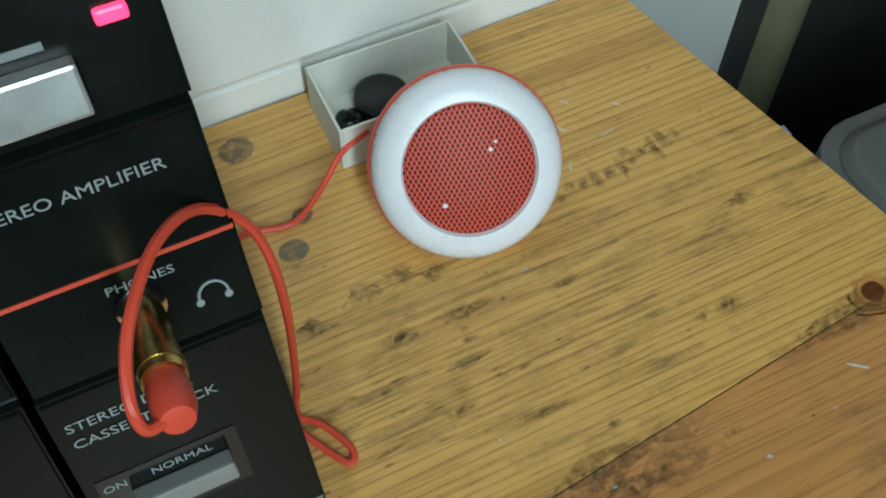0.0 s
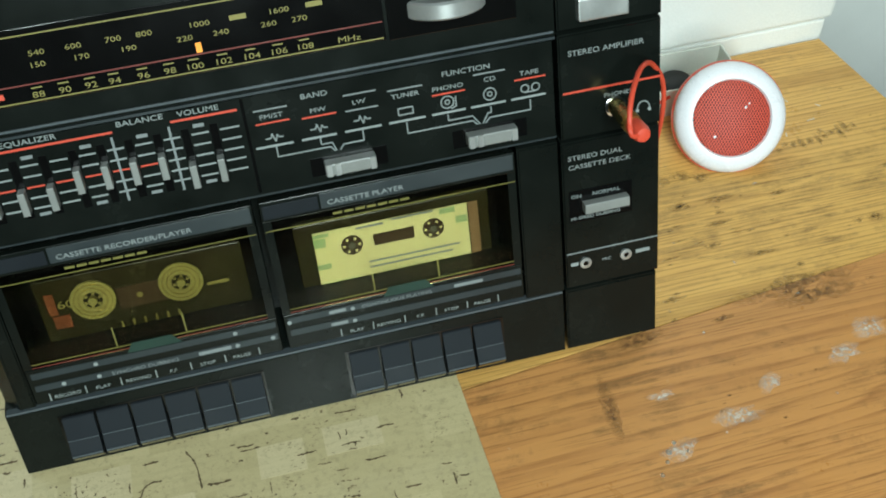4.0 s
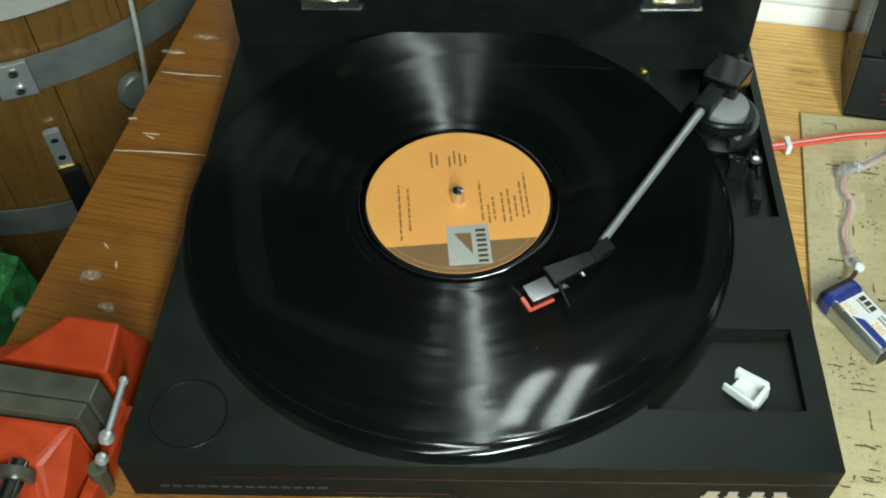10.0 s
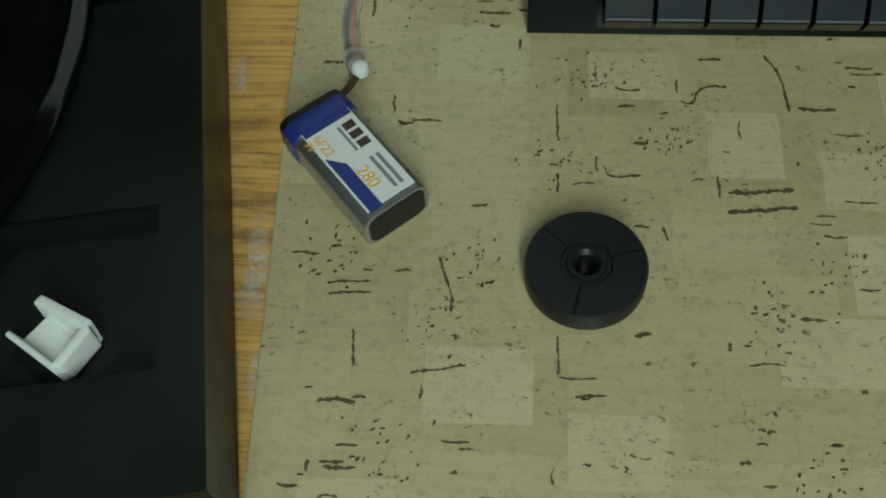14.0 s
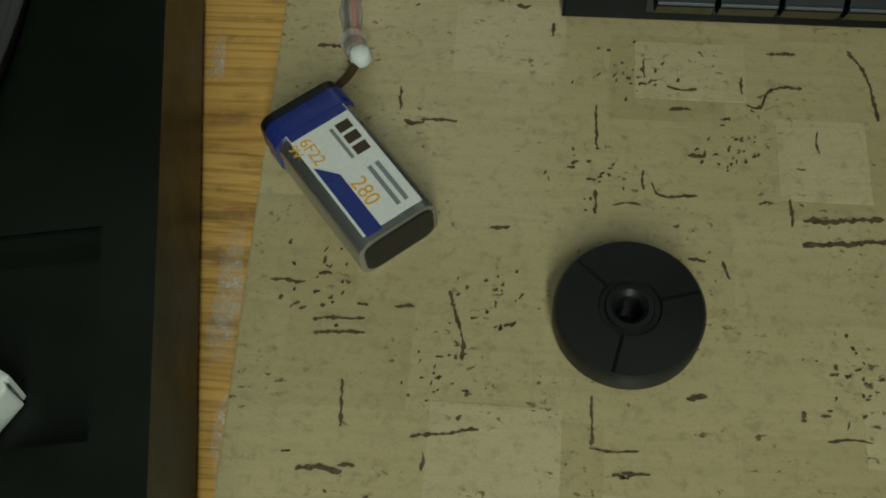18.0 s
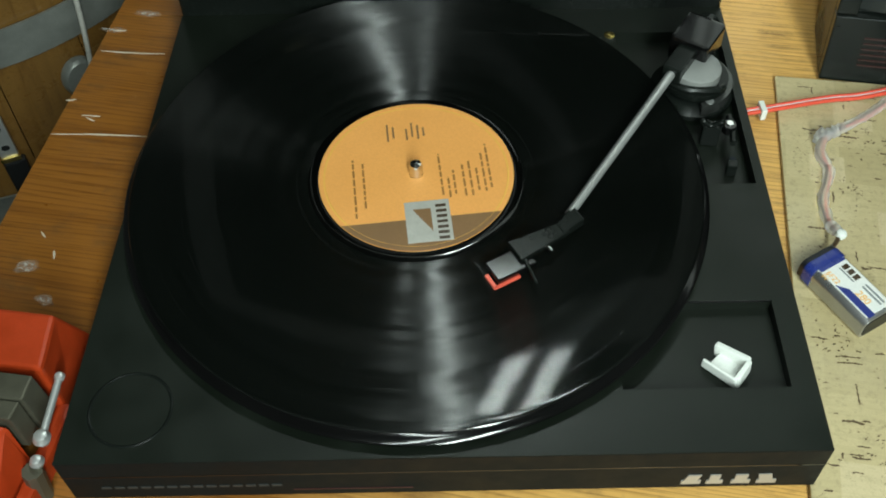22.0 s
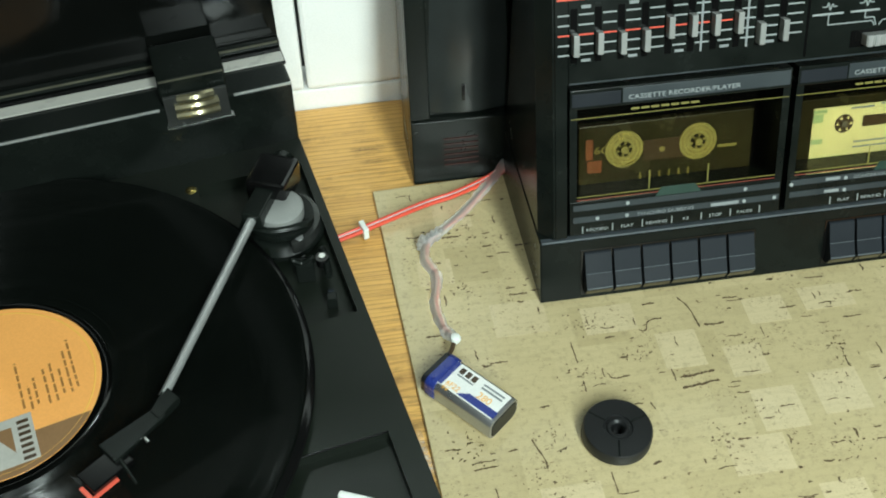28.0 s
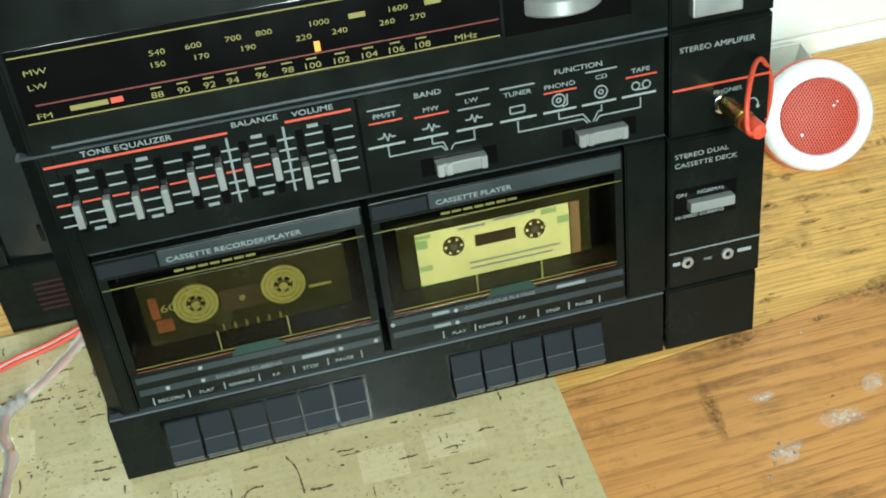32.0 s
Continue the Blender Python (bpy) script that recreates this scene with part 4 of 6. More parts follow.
for u, v in KNOBS:
    slot = part("slot", fbox(u - 1.7, u + 1.7, 144.0, 172.0, -0.1, 0.25), "gloss", stereo)
    part("slider_knob", fbox(u - 1.55, u + 1.55, v - 5.6, v + 5.6, 0.2, 6.0, 0.5), "grey_knob", stereo, "slim grey slider knob")
edges = [292.0] + [u for u, _ in KNOBS] + [421.0]
for a, b in zip(edges, edges[1:]):
    for k in range(5):
        v = 148.0 + k * 5.1
        lo = a + (2.4 if a != 292.0 else 0.0)
        hi = b - (2.4 if b != 421.0 else 0.0)
        part("scale_mark", fbox(lo, hi, v, v + 0.75, 0, 0.3), "ink_red" if k == 2 and a < 380 else "ink", stereo)
for u in (366.9, 391.3):
    part("divider", fbox(u - 0.5, u + 0.5, 143.5, 174.5, 0, 0.4), "ink_dim", stereo)
for u in (306.5, 331.0, 355.5, 379.5, 403.8):
    part("lettering", fbox(u - 2.4, u + 2.4, 171.8, 173.4, 0, 0.3), "ink_dim", stereo)
    part("lettering", fbox(u - 2.4, u + 2.4, 144.4, 145.8, 0, 0.3), "ink_dim", stereo)
part("panel_groove", fbox(423.2, 424.6, 134.5, 181.0, -0.2, 0.2), "gloss", stereo)

# band and function selectors
part("lettering", ftext("BAND", 449.2, 175.6, 3.9), "ink", stereo)
part("lettering", ftext("FUNCTION", 513.2, 173.8, 3.9), "ink", stereo)
for u, v, word in ((435.3, 169.6, "FM/ST"), (456.0, 168.4, "MW"), (474.6, 168.6, "LW"), (495.8, 167.6, "TUNER"), (515.6, 167.4, "PHONO"), (535.4, 167.6, "CD"), (554.2, 167.2, "TAPE")):
    part("lettering", ftext(word, u, v, 3.5, 0.3, "CENTER"), "ink", stereo)
for u0, u1, v, ink in ((428, 443, 167.6, "ink_red"), (448.4, 464, 166.5, "ink_red"), (468, 483, 166.0, "ink_dim"), (488, 504, 171.8, "ink_dim"), (508, 523.5, 165.6, "ink_red"), (528, 543, 171.8, "ink_dim"), (547, 562, 165.4, "ink_red"), (428, 443, 174.0, "ink_dim"), (468, 483, 173.6, "ink_dim")):
    part("printed_line", fbox(u0, u1, v - 0.4, v + 0.3, 0, 0.3), ink, stereo)
BARS = ((426.1, 442.9), (446.8, 462.6), (466.6, 483.3), (487.0, 504.0), (507.2, 523.0), (525.7, 542.2), (545.0, 561.7))
for u0, u1 in BARS:
    part("printed_line", fbox(u0, u1, 155.7, 156.7, 0, 0.3), "ink", stereo)


def bracket(points):
    bm = bmesh.new()
    for (ua, va), (ub, vb) in zip(points, points[1:]):
        rod(fp(ua, va, 0.2), fp(ub, vb, 0.2), 0.00035, None, 5, bm)
    return bm


for pts in (((435, 155.8), (435, 150.5), (459, 150.5), (460.8, 148.0)), ((455, 155.8), (455, 152.4), (460, 152.4), (461.5, 148.2)), ((474.5, 155.5), (474.5, 150.5), (465, 150.5), (463.2, 148.0)),
            ((495, 155.2), (495, 149.6), (526, 149.6), (528.0, 147.2)), ((514.5, 155), (514.5, 152), (526, 152), (529.2, 147.4)), ((535, 155), (535, 152), (533.4, 152), (530.8, 147.4)), ((554, 154.8), (554, 149.6), (534, 149.6), (532.0, 147.2))):
    part("printed_bracket", bracket(pts), "ink", stereo)
# little printed symbols
for u, v in ((435.0, 160.0), (455.2, 160.4), (475.0, 160.6)):
    pts = [(u - 4, v), (u - 1.6, v), (u - 0.8, v + 2.2), (u + 0.4, v - 1.8), (u + 1.4, v + 1.4), (u + 2.2, v), (u + 4, v)]
    part("symbol", bracket(pts), "ink", stereo)
part("symbol", bracket([(491.8, 159.2), (498.6, 159.2), (498.6, 162.4), (491.8, 162.4), (491.8, 159.2)]), "ink", stereo)
for u in (514.8, 535.0):
    part("symbol", bracket([(u + 3 * math.cos(k * 0.4488), 161.2 + 3 * math.sin(k * 0.4488)) for k in range(15)]), "ink", stereo)
    part("symbol", bracket([(u + 1.1 * math.cos(k * 0.898), 161.2 + 1.1 * math.sin(k * 0.898)) for k in range(8)]), "ink", stereo)
part("symbol", bracket([(518.8, 163.5), (518.8, 158.6), (516.4, 157.6)]), "ink", stereo)
for u in (551.8, 557.0):
    part("symbol", bracket([(u + 1.9 * math.cos(k * 0.628), 160.6 + 1.9 * math.sin(k * 0.628)) for k in range(11)]), "ink", stereo)
part("symbol", bracket([(551.8, 158.7), (557.0, 158.7)]), "ink", stereo)
for u0, u1 in ((454.5, 478.2), (521.6, 545.6)):
    part("selector_slot", fbox(u0 - 6, u1 + 6, 137.0, 146.0, -0.1, 0.3), "gloss", stereo)
    knob = part("selector_knob", fbox(u0, u1, 138.6, 144.6, 0.2, 6.5, 0.7), "grey_knob", stereo, "ribbed grey selector knob")
    for k in (0.6, 4.6, u1 - u0 - 3.0):
        part("rib", fbox(u0 + k, u0 + k + 2.4, 138.7, 144.5, 6.3, 7.0), "silver", knob)

# amplifier and deck column
part("lettering", ftext("STEREO AMPLIFIER", 573.0, 172.0, 4.2, 0.3, "LEFT", 1.07), "ink", stereo)
part("lettering", ftext("PHONES", 590.2, 148.4, 3.3), "ink", stereo)
part("headphone_sign", bracket([(610.2 + 3.2 * math.cos(k * 0.35 - 0.2), 139.0 + 3.6 * math.sin(k * 0.35 - 0.2)) for k in range(11)]), "ink", stereo)
part("headphone_sign", frod(613.2, 138.0, 0, 0.5, 0.9, 10, frod(607.0, 138.2, 0, 0.5, 0.9, 10)), "ink", stereo)
jack = part("jack_socket", lathe([(0.0026, 0), (0.0052, 0), (0.0052, 0.0012), (0.0040, 0.0016), (0.0026, 0.0016)], 32, None, FACE @ Matrix.Translation((0.5957, 0.1432, 0.0))), "chrome", stereo, "chrome headphone socket", True)
part("lettering", ftext("STEREO DUAL", 571.0, 118.2, 4.0, 0.3, "LEFT", 1.1), "ink", stereo)
part("lettering", ftext("CASSETTE DECK", 571.0, 113.2, 4.0, 0.3, "LEFT", 1.1), "ink", stereo)
sw = part("switch_recess", fbox(570.8, 604.0, 83.2, 101.2, -0.1, 0.3), "gloss", stereo)
part("switch_knob", fbox(577.5, 601.0, 89.6, 95.0, 0.2, 5.5, 0.7), "grey_knob", stereo, "grey sliding switch")
part("lettering", ftext("NORMAL", 583.0, 97.0, 3.2, 0.4, "LEFT", 1.1), "ink", stereo)
part("lettering", ftext("ON", 571.8, 97.0, 3.2, 0.4, "LEFT", 1.1), "ink", stereo)
part("lettering", ftext("HI-SPEED DUBBING", 571.4, 84.6, 2.9, 0.4, "LEFT", 1.05), "ink", stereo)
for u in (578.3, 600.3):
    part("mic_socket", lathe([(0.0014, 0), (0.0031, 0), (0.0031, 0.0011), (0.0014, 0.0013)], 24, None, FACE @ Matrix.Translation((u / 1000, 0.0581, 0.0))), "silver", stereo, "", True)
    part("socket_hole", frod(u, 58.1, 0.0, 0.4, 1.5, 12), "gloss", stereo)
part("lettering", ftext("MIC", 587.2, 57.0, 2.6), "ink", stereo)
part("lettering", fbox(570.5, 574.5, 57.2, 59.2, 0, 0.3), "ink", stereo)
part("lettering", fbox(606.0, 613.5, 57.2, 59.2, 0, 0.3), "ink", stereo)

# two cassette doors
def cassette_door(u0, u1, title, tw):
    door = part("cassette_door", fbox(u0, u1, 119.0, 129.6, -28, 1.2, 0.5), "black", stereo, "black cassette door with a smoked window")
    part("door_sill", fbox(u0, u1, 46.0, 66.0, -28, 1.0, 0.4), "black", door)
    part("door_side", fbox(u0, u0 + 4, 66.0, 119.0, -28, 0.6), "black", door)
    part("door_side", fbox(u1 - 4, u1, 66.0, 119.0, -28, 0.6), "black", door)
    pane = part("window_pane", fbox(u0 + 4, u1 - 4, 66.0, 119.0, -0.6, 0.4), "window", door)
    pane.visible_shadow = False
    part("well", fbox(u0 + 2, u1 - 2, 56.0, 124.0, -28.6, -27.2), "gloss", door)
    part("plaque", fbox(u0 + 1, u0 + 27, 120.6, 127.6, 1.0, 1.7, 0.2), "slate", door)
    part("plaque", fbox(u0 + 28, u1 - 1, 120.6, 128.6, 1.0, 1.5, 0.2), "band", door)
    part("lettering", ftext(title, u0 + 31, 122.2, 4.0, 1.6, "LEFT", tw), "ink", door)
    part("printed_line", fbox(u0 + 0.5, u1 - 0.5, 113.5, 113.9, 0.3, 0.7), "ink_yellow_dim", door)
    for k in range(7):
        part("lettering", fbox(u0 + 33 + 5.4 * k, u0 + 37.4 + 5.4 * k, 115.9, 117.0, 0.3, 0.7), "ink_yellow_dim", door)
    part("printed_line", fbox(u0 + 4, u1 - 4, 68.3, 68.7, 0.3, 0.7), "ink_yellow_dim", door)
    part("printed_line", fbox(u0 + 4, u1 - 4, 66.5, 66.9, 0.3, 0.7), "maroon", door)
    for v in (60.6, 53.4):
        part("trim_band", fbox(u0 + 2, u1 - 1, v, v + 3.4, 0.9, 1.3), "band", door)
    return door


door_a = cassette_door(298.0, 418.2, "CASSETTE RECORDER/PLAYER", 1.12)
door_b = cassette_door(421.6, 544.2, "CASSETTE PLAYER", 1.12)
for u, v in ((330.3, 62.3), (397.3, 62.3), (330.1, 55.0), (313.4, 55.2), (397.1, 55.0), (414.6, 55.0)):
    part("indicator_dot", frod(u, v, 1.2, 1.6, 1.1, 10), "ink", door_a)
for u, v in ((455.9, 61.9), (455.9, 54.6), (424.0, 61.5)):
    part("indicator_dot", frod(u, v, 1.2, 1.6, 1.1, 10), "ink", door_b)
part("lettering", ftext("SYNCHRO DUBBING", 336.0, 53.9, 3.0, 1.4, "LEFT", 1.15), "ink_dim", door_a)
part("lettering", fbox(378, 394, 54.0, 55.9, 1.2, 1.5), "ink_dim", door_a)
part("lettering", ftext("CONTINUOUS PLAYING", 460.3, 61.0, 3.0, 1.4, "LEFT", 1.1), "ink_dim", door_b)
part("lettering", fbox(508, 523, 61.1, 62.9, 1.2, 1.5), "ink_dim", door_b)
for u in (444.0,):
    for v in (54.0, 61.4):
        part("lettering", fbox(u, u + 8.5, v, v + 1.8, 1.2, 1.5), "ink_dim", door_b)
words = (["RECORD", "PLAY", "REWIND", "F.F", "STOP", "PAUSE"], ["PLAY", "REWIND", "F.F", "STOP", "PAUSE"])
for door, u0, step, names in ((door_a, 305.0, 16.9, words[0]), (door_b, 448.0, 16.4, words[1])):
    for k, word in enumerate(names):
        part("lettering", ftext(word, u0 + step * (k + 0.5), 47.6, 2.9, 1.2, "CENTER", 1.1), "ink", door)
        part("key_divider", fbox(u0 + step * k, u0 + step * k + 0.5, 46.6, 51.0, 1.0, 1.3), "ink", door)
    part("key_divider", fbox(u0 + step * len(names), u0 + step * len(names) + 0.5, 46.6, 51.0, 1.0, 1.3), "ink", door)

# piano keys
for u0, count, step in ((305.6, 6, 16.65), (449.0, 5, 16.4)):
    part("key_slot", fbox(u0 - 1.2, u0 + count * step + 0.8, 7.4, 35.8, -0.1, 0.5), "gloss", stereo)
    for k in range(count):
        a, b = u0 + k * step + 0.8, u0 + (k + 1) * step - 0.8
        prof = [(34.6, 0.3), (34.4, 1.4), (33.8, 2.0), (22.6, 4.7), (15.2, 7.3), (14.2, 7.5), (13.2, 7.0), (9.4, 3.2), (8.8, 0.3)]
        key = part("piano_key", hexa([fp(a, v, d) for v, d in prof], [fp(b, v, d) for v, d in prof]), "slate", stereo, "slate-grey cassette key")
        # Highlights on the key's ridge and lip are drawn as paler slate strips.
        part("key_ridge", fbox(a + 0.1, b - 0.1, 22.4, 22.8, 4.4, 4.95), "slate_light", key)
        part("key_lip", fbox(a + 0.1, b - 0.1, 14.0, 14.9, 6.8, 7.8, 0.2), "slate_light", key)
        part("key_front", hexa([fp(u, v, d) for u, v, d in ((a, 13.1, 6.6), (b, 13.1, 6.6), (b, 9.2, 2.9), (a, 9.2, 2.9))], [fp(u, v, d) for u, v, d in ((a, 13.3, 7.3), (b, 13.3, 7.3), (b, 9.2, 3.6), (a, 9.2, 3.6))]), "gloss", key)

# tapes inside the decks
def spool(parent, u, v, d, material, rim, hub="ink_yellow"):
    ring = lathe([(0.0046, 0), (rim, 0), (rim, 0.0008), (0.0046, 0.0008)], 40, None, FACE @ Matrix.Translation((u / 1000, v / 1000, d / 1000)))
    part("spool", ring, material, parent, "", True)
    for r in (0.0066, 0.0088):
        part("spool_ridge", lathe([(r, 0.0007), (r + 0.0002, 0.0012), (r + 0.0004, 0.0007)], 40, None, FACE @ Matrix.Translation((u / 1000, v / 1000, d / 1000))), "brass", parent, "", True)
    for k in range(6):
        a = k * math.pi / 3 + 0.3
        part("spool_tooth", frod(u + 3.6 * math.cos(a), v + 3.6 * math.sin(a), d, d + 0.8, 0.8, 6), hub, parent)
    part("drive_hub", frod(u, v, d - 1.0, d + 2.2, 2.2, 16), hub, parent, "shiny drive spindle")


# the cassettes sit well back behind their windows
DEEP = FACE.to_3x3() @ Vector((0.0006, -0.0114, -0.0138))
tape = thing("cassette_tape", Matrix.Translation(DEEP), "smoky transparent cassette loaded in the recorder deck", "cassette")
part("shell", fbox(308, 408, 63.5, 112.0, -12.0, -6.5, 0.8), "smoke", tape)
part("tape_window", fbox(345, 372, 88, 100, -6.6, -6.2), "tape", tape)
part("label_stripe", fbox(313, 321, 84, 91, -6.6, -6.2), "ember", tape, "orange-red printed patch")
part("label_stripe", fbox(312, 316, 92, 104, -6.6, -6.2), "ember", tape)
part("lettering", ftext("60", 316.5, 95.0, 7.0, -6.2), "ink_yellow", tape)
part("maker_mark", fbox(388, 399, 91.0, 92.6, -6.6, -6.2), "ink_yellow", tape)
part("guide_post", frod(355.5, 94.0, -6.6, -6.0, 1.6, 12), "ink_yellow", tape)
for k in range(6):
    part("gauge_mark", fbox(343 + k * 5.6, 344.0 + k * 5.6, 72, 81, -6.6, -6.2), "ink_yellow", tape)
spool(tape, 333.6, 96.5, -6.3, "ink_yellow", 0.0108)
spool(tape, 376.0, 96.5, -6.3, "ink_yellow", 0.0108)
for door, u in ((door_a, 346.0), (door_b, 472.0)):
    part("green_tab", hexa([fp(u, 64.4, 0.9), fp(u + 26, 64.4, 0.9), fp(u + 22, 69.6, 0.9), fp(u + 3, 69.6, 0.9)], [fp(u, 64.4, 1.3), fp(u + 26, 64.4, 1.3), fp(u + 22, 69.6, 1.3), fp(u + 3, 69.6, 1.3)]), "teal", door, "small dark green tab")
    part("printed_line", fbox(u - 4, u - 3.4, 69, 80, 0.4, 0.7), "ink_yellow_dim", door)
    part("printed_line", fbox(u + 29, u + 29.6, 69, 80, 0.4, 0.7), "ink_yellow_dim", door)
tape2 = thing("cassette_tape", Matrix.Translation(DEEP + Vector((0.0030, 0, 0))), "cassette with a pale yellow paper label in the player deck", "cassette")
part("shell", fbox(431, 531, 62.6, 113.0, -12.0, -6.5, 0.8), "smoke", tape2)
part("paper_label", fbox(440, 519.5, 74.5, 107.5, -6.6, -5.9, 0.3), "yellow", tape2, "pale yellow label")
part("tape_window", fbox(470, 491, 94.0, 100.5, -6.0, -5.6), "tape", tape2)
part("side_patch", fbox(520, 525.0, 74.5, 107.5, -6.4, -5.8), "label_grey", tape2)
for u in (458.8, 501.0):
    part("spool_hole", frod(u, 97.0, -6.0, -5.5, 5.6, 24), "tape", tape2)
    for k in range(6):
        a = k * math.pi / 3
        part("spool_tooth", frod(u + 4.0 * math.cos(a), 97.0 + 4.0 * math.sin(a), -5.6, -5.2, 0.8, 6), "yellow", tape2)
    part("drive_hub", frod(u, 97.0, -6, -4.6, 1.9, 14), "steel", tape2)
for u, v, w, h, ink in ((462, 105.2, 14, 1.2, "ink_dim"), (480, 106.4, 22, 1.0, "ink_dim"), (440, 99, 6, 5, "pale_green"), (440, 86, 7, 3, "pale_green"), (513, 97, 6, 4, "pale_green"), (466, 84.6, 48, 1.0, "ink_dim"), (466, 81.4, 44, 1.0, "ink_dim"), (441, 75.4, 18, 2.2, "pale_green"), (505, 104, 8, 3, "pale_green"), (440, 104.5, 8, 2, "pale_green")):
    part("label_print", fbox(u, u + w, v, v + h, -6.0, -5.7), ink, tape2)

# ---- speaker behind the stereo ----
spk = thing("loudspeaker", pose(0.2235, 0.1450, 0), "black loudspeaker box with a recessed glossy front", "speaker")
LEAN_BACK = Matrix(((1, 0, 0, 0), (0, 1, 0.21, 0), (0, 0, 1, 0), (0, 0, 0, 1)))


def spk_part(name, bm, material, label="", smooth=False):
    bm.transform(LEAN_BACK)
    return part(name, bm, material, spk, label, smooth)


spk_part("cabinet", box(0, 0.090, 0.006, 0.050, 0.0, 0.143, 0.002), "black")
for x0, x1, z0, z1 in ((0, 0.0125, 0.046, 0.1425), (0.064, 0.090, 0.046, 0.1425), (0.0125, 0.064, 0.136, 0.1425)):
    spk_part("front_frame", box(x0, x1, 0, 0.0066, z0, z1, 0.0008), "black")
spk_part("front_foot", box(0, 0.090, -0.001, 0.0066, 0.002, 0.0452, 0.001), "black")
bm = bmesh.new()
rows = []
for i in range(9):
    x, z = 0.0130 + 0.0505 * i / 8, 0.0
    y = 0.0058 - 0.0036 * math.sin(math.pi * i / 8)
    rows.append([bm.verts.new((x, y, 0.047)), bm.verts.new((x, y + 0.001, 0.1355)), bm.verts.new((x, 0.0062, 0.1355)), bm.verts.new((x, 0.0062, 0.047))])
for p, q in zip(rows, rows[1:]):
    for i in range(4):
        bm.faces.new((p[i], p[(i + 1) % 4], q[(i + 1) % 4], q[i]))
bm.faces.new(rows[0])
bm.faces.new(rows[-1][::-1])
spk_part("curved_front", bm, "slate_gloss", "glossy bowed dark grey front panel", True)
spk_part("panel_line", box(0.0130, 0.0620, -0.0004, 0.0010, 0.1366, 0.1374), "slate_light")
spk_part("scuff", box(0.0330, 0.0350, 0.0012, 0.0030, 0.056, 0.066, 0.0003), "gloss")
spk_part("cap", hexa([(-0.001, -0.003, 0.1450), (0.091, -0.003, 0.1450), (0.091, 0.051, 0.1380), (-0.001, 0.051, 0.1380)], [(-0.001, -0.003, 0.1580), (0.091, -0.003, 0.1580), (0.091, 0.051, 0.1430), (-0.001, 0.051, 0.1430)], 0.002), "black")
spk_part("cap_edge", box(-0.0005, 0.0905, -0.0034, 0.0, 0.1452, 0.1464, 0.0003), "slate_light")
for k in range(6):
    spk_part("print_bar", box(0.020, 0.042, -0.0016, -0.0009, 0.014 + k * 0.0036, 0.0148 + k * 0.0036), "maroon_dim")

# ---- turntable ----
PL = [(-0.1336, -0.2010), (0.2083, -0.1384), (0.1551, 0.1558), (-0.1725, 0.0988)]
PZ = 0.042


def tq(s, t, z):
    (ax, ay), (bx, by), (cx, cy), (dx, dy) = PL
    return Vector(((1 - s) * (1 - t) * ax + s * (1 - t) * bx + s * t * cx + (1 - s) * t * dx, (1 - s) * (1 - t) * ay + s * (1 - t) * by + s * t * cy + (1 - s) * t * dy, z))


def tbox(s0, s1, t0, t1, z0, z1, bevel=0.0, bm=None):
    c = ((s0, t0), (s1, t0), (s1, t1), (s0, t1))
    return hexa([tq(s, t, z0) for s, t in c], [tq(s, t, z1) for s, t in c], bevel, bm)


turntable = thing("turntable", pose(0, 0, 0), "black plastic record player with its smoked lid open", "turntable")
S_CUTS, T_CUTS = [0, 0.74, 0.80, 0.885, 0.965, 0.985, 1], [0, 0.108, 0.268, 0.521, 0.72, 0.925, 1]


def plinth_height(i, j):
    s, t = (S_CUTS[i] + S_CUTS[i + 1]) / 2, (T_CUTS[j] + T_CUTS[j + 1]) / 2
    if 0.74 < s < 0.965 and 0.108 < t < 0.268:
        return PZ - 0.0065
    if (0.885 < s < 0.985 and 0.521 < t < 0.925) or (0.80 < s < 0.885 and 0.72 < t < 0.925):
        return PZ - 0.008
    return PZ


bm = bmesh.new()
for i in range(6):
    for j in range(6):
        z = plinth_height(i, j)
        s0, s1, t0, t1 = S_CUTS[i], S_CUTS[i + 1], T_CUTS[j], T_CUTS[j + 1]
        bm.faces.new([bm.verts.new(tq(s, t, z)) for s, t in ((s0, t0), (s1, t0), (s1, t1), (s0, t1))])
        for di, dj, e in ((1, 0, ((s1, t0), (s1, t1))), (0, 1, ((s0, t1), (s1, t1)))):
            if i + di < 6 and j + dj < 6:
                z2 = plinth_height(i + di, j + dj)
                if abs(z2 - z) > 1e-6:
                    a, b = e
                    bm.faces.new([bm.verts.new(p) for p in (tq(*a, z), tq(*b, z), tq(*b, z2), tq(*a, z2))])
edge = [(0, 0), (1, 0), (1, 1), (0, 1)]
for (a, b) in zip(edge, edge[1:] + edge[:1]):
    p, q = tq(*a, PZ), tq(*b, PZ)
    bm.faces.new([bm.verts.new(v) for v in (p, q, tq(*b, 0.006), tq(*a, 0.006))])
bm.faces.new([bm.verts.new(tq(*a, 0.006)) for a in edge])
bmesh.ops.remove_doubles(bm, verts=bm.verts, dist=0.00001)
plinth = part("plinth", bm, "plinth", turntable)
part("skirt", tbox(0.008, 0.992, 0.008, 0.992, 0.0015, 0.007), "black", turntable)
for s, t in ((0.06, 0.06), (0.94, 0.06), (0.06, 0.94), (0.94, 0.94)):
    part("foot", rod(tq(s, t, 0.0), tq(s, t, 0.004), 0.009, 0.008, 20), "rubber", turntable)
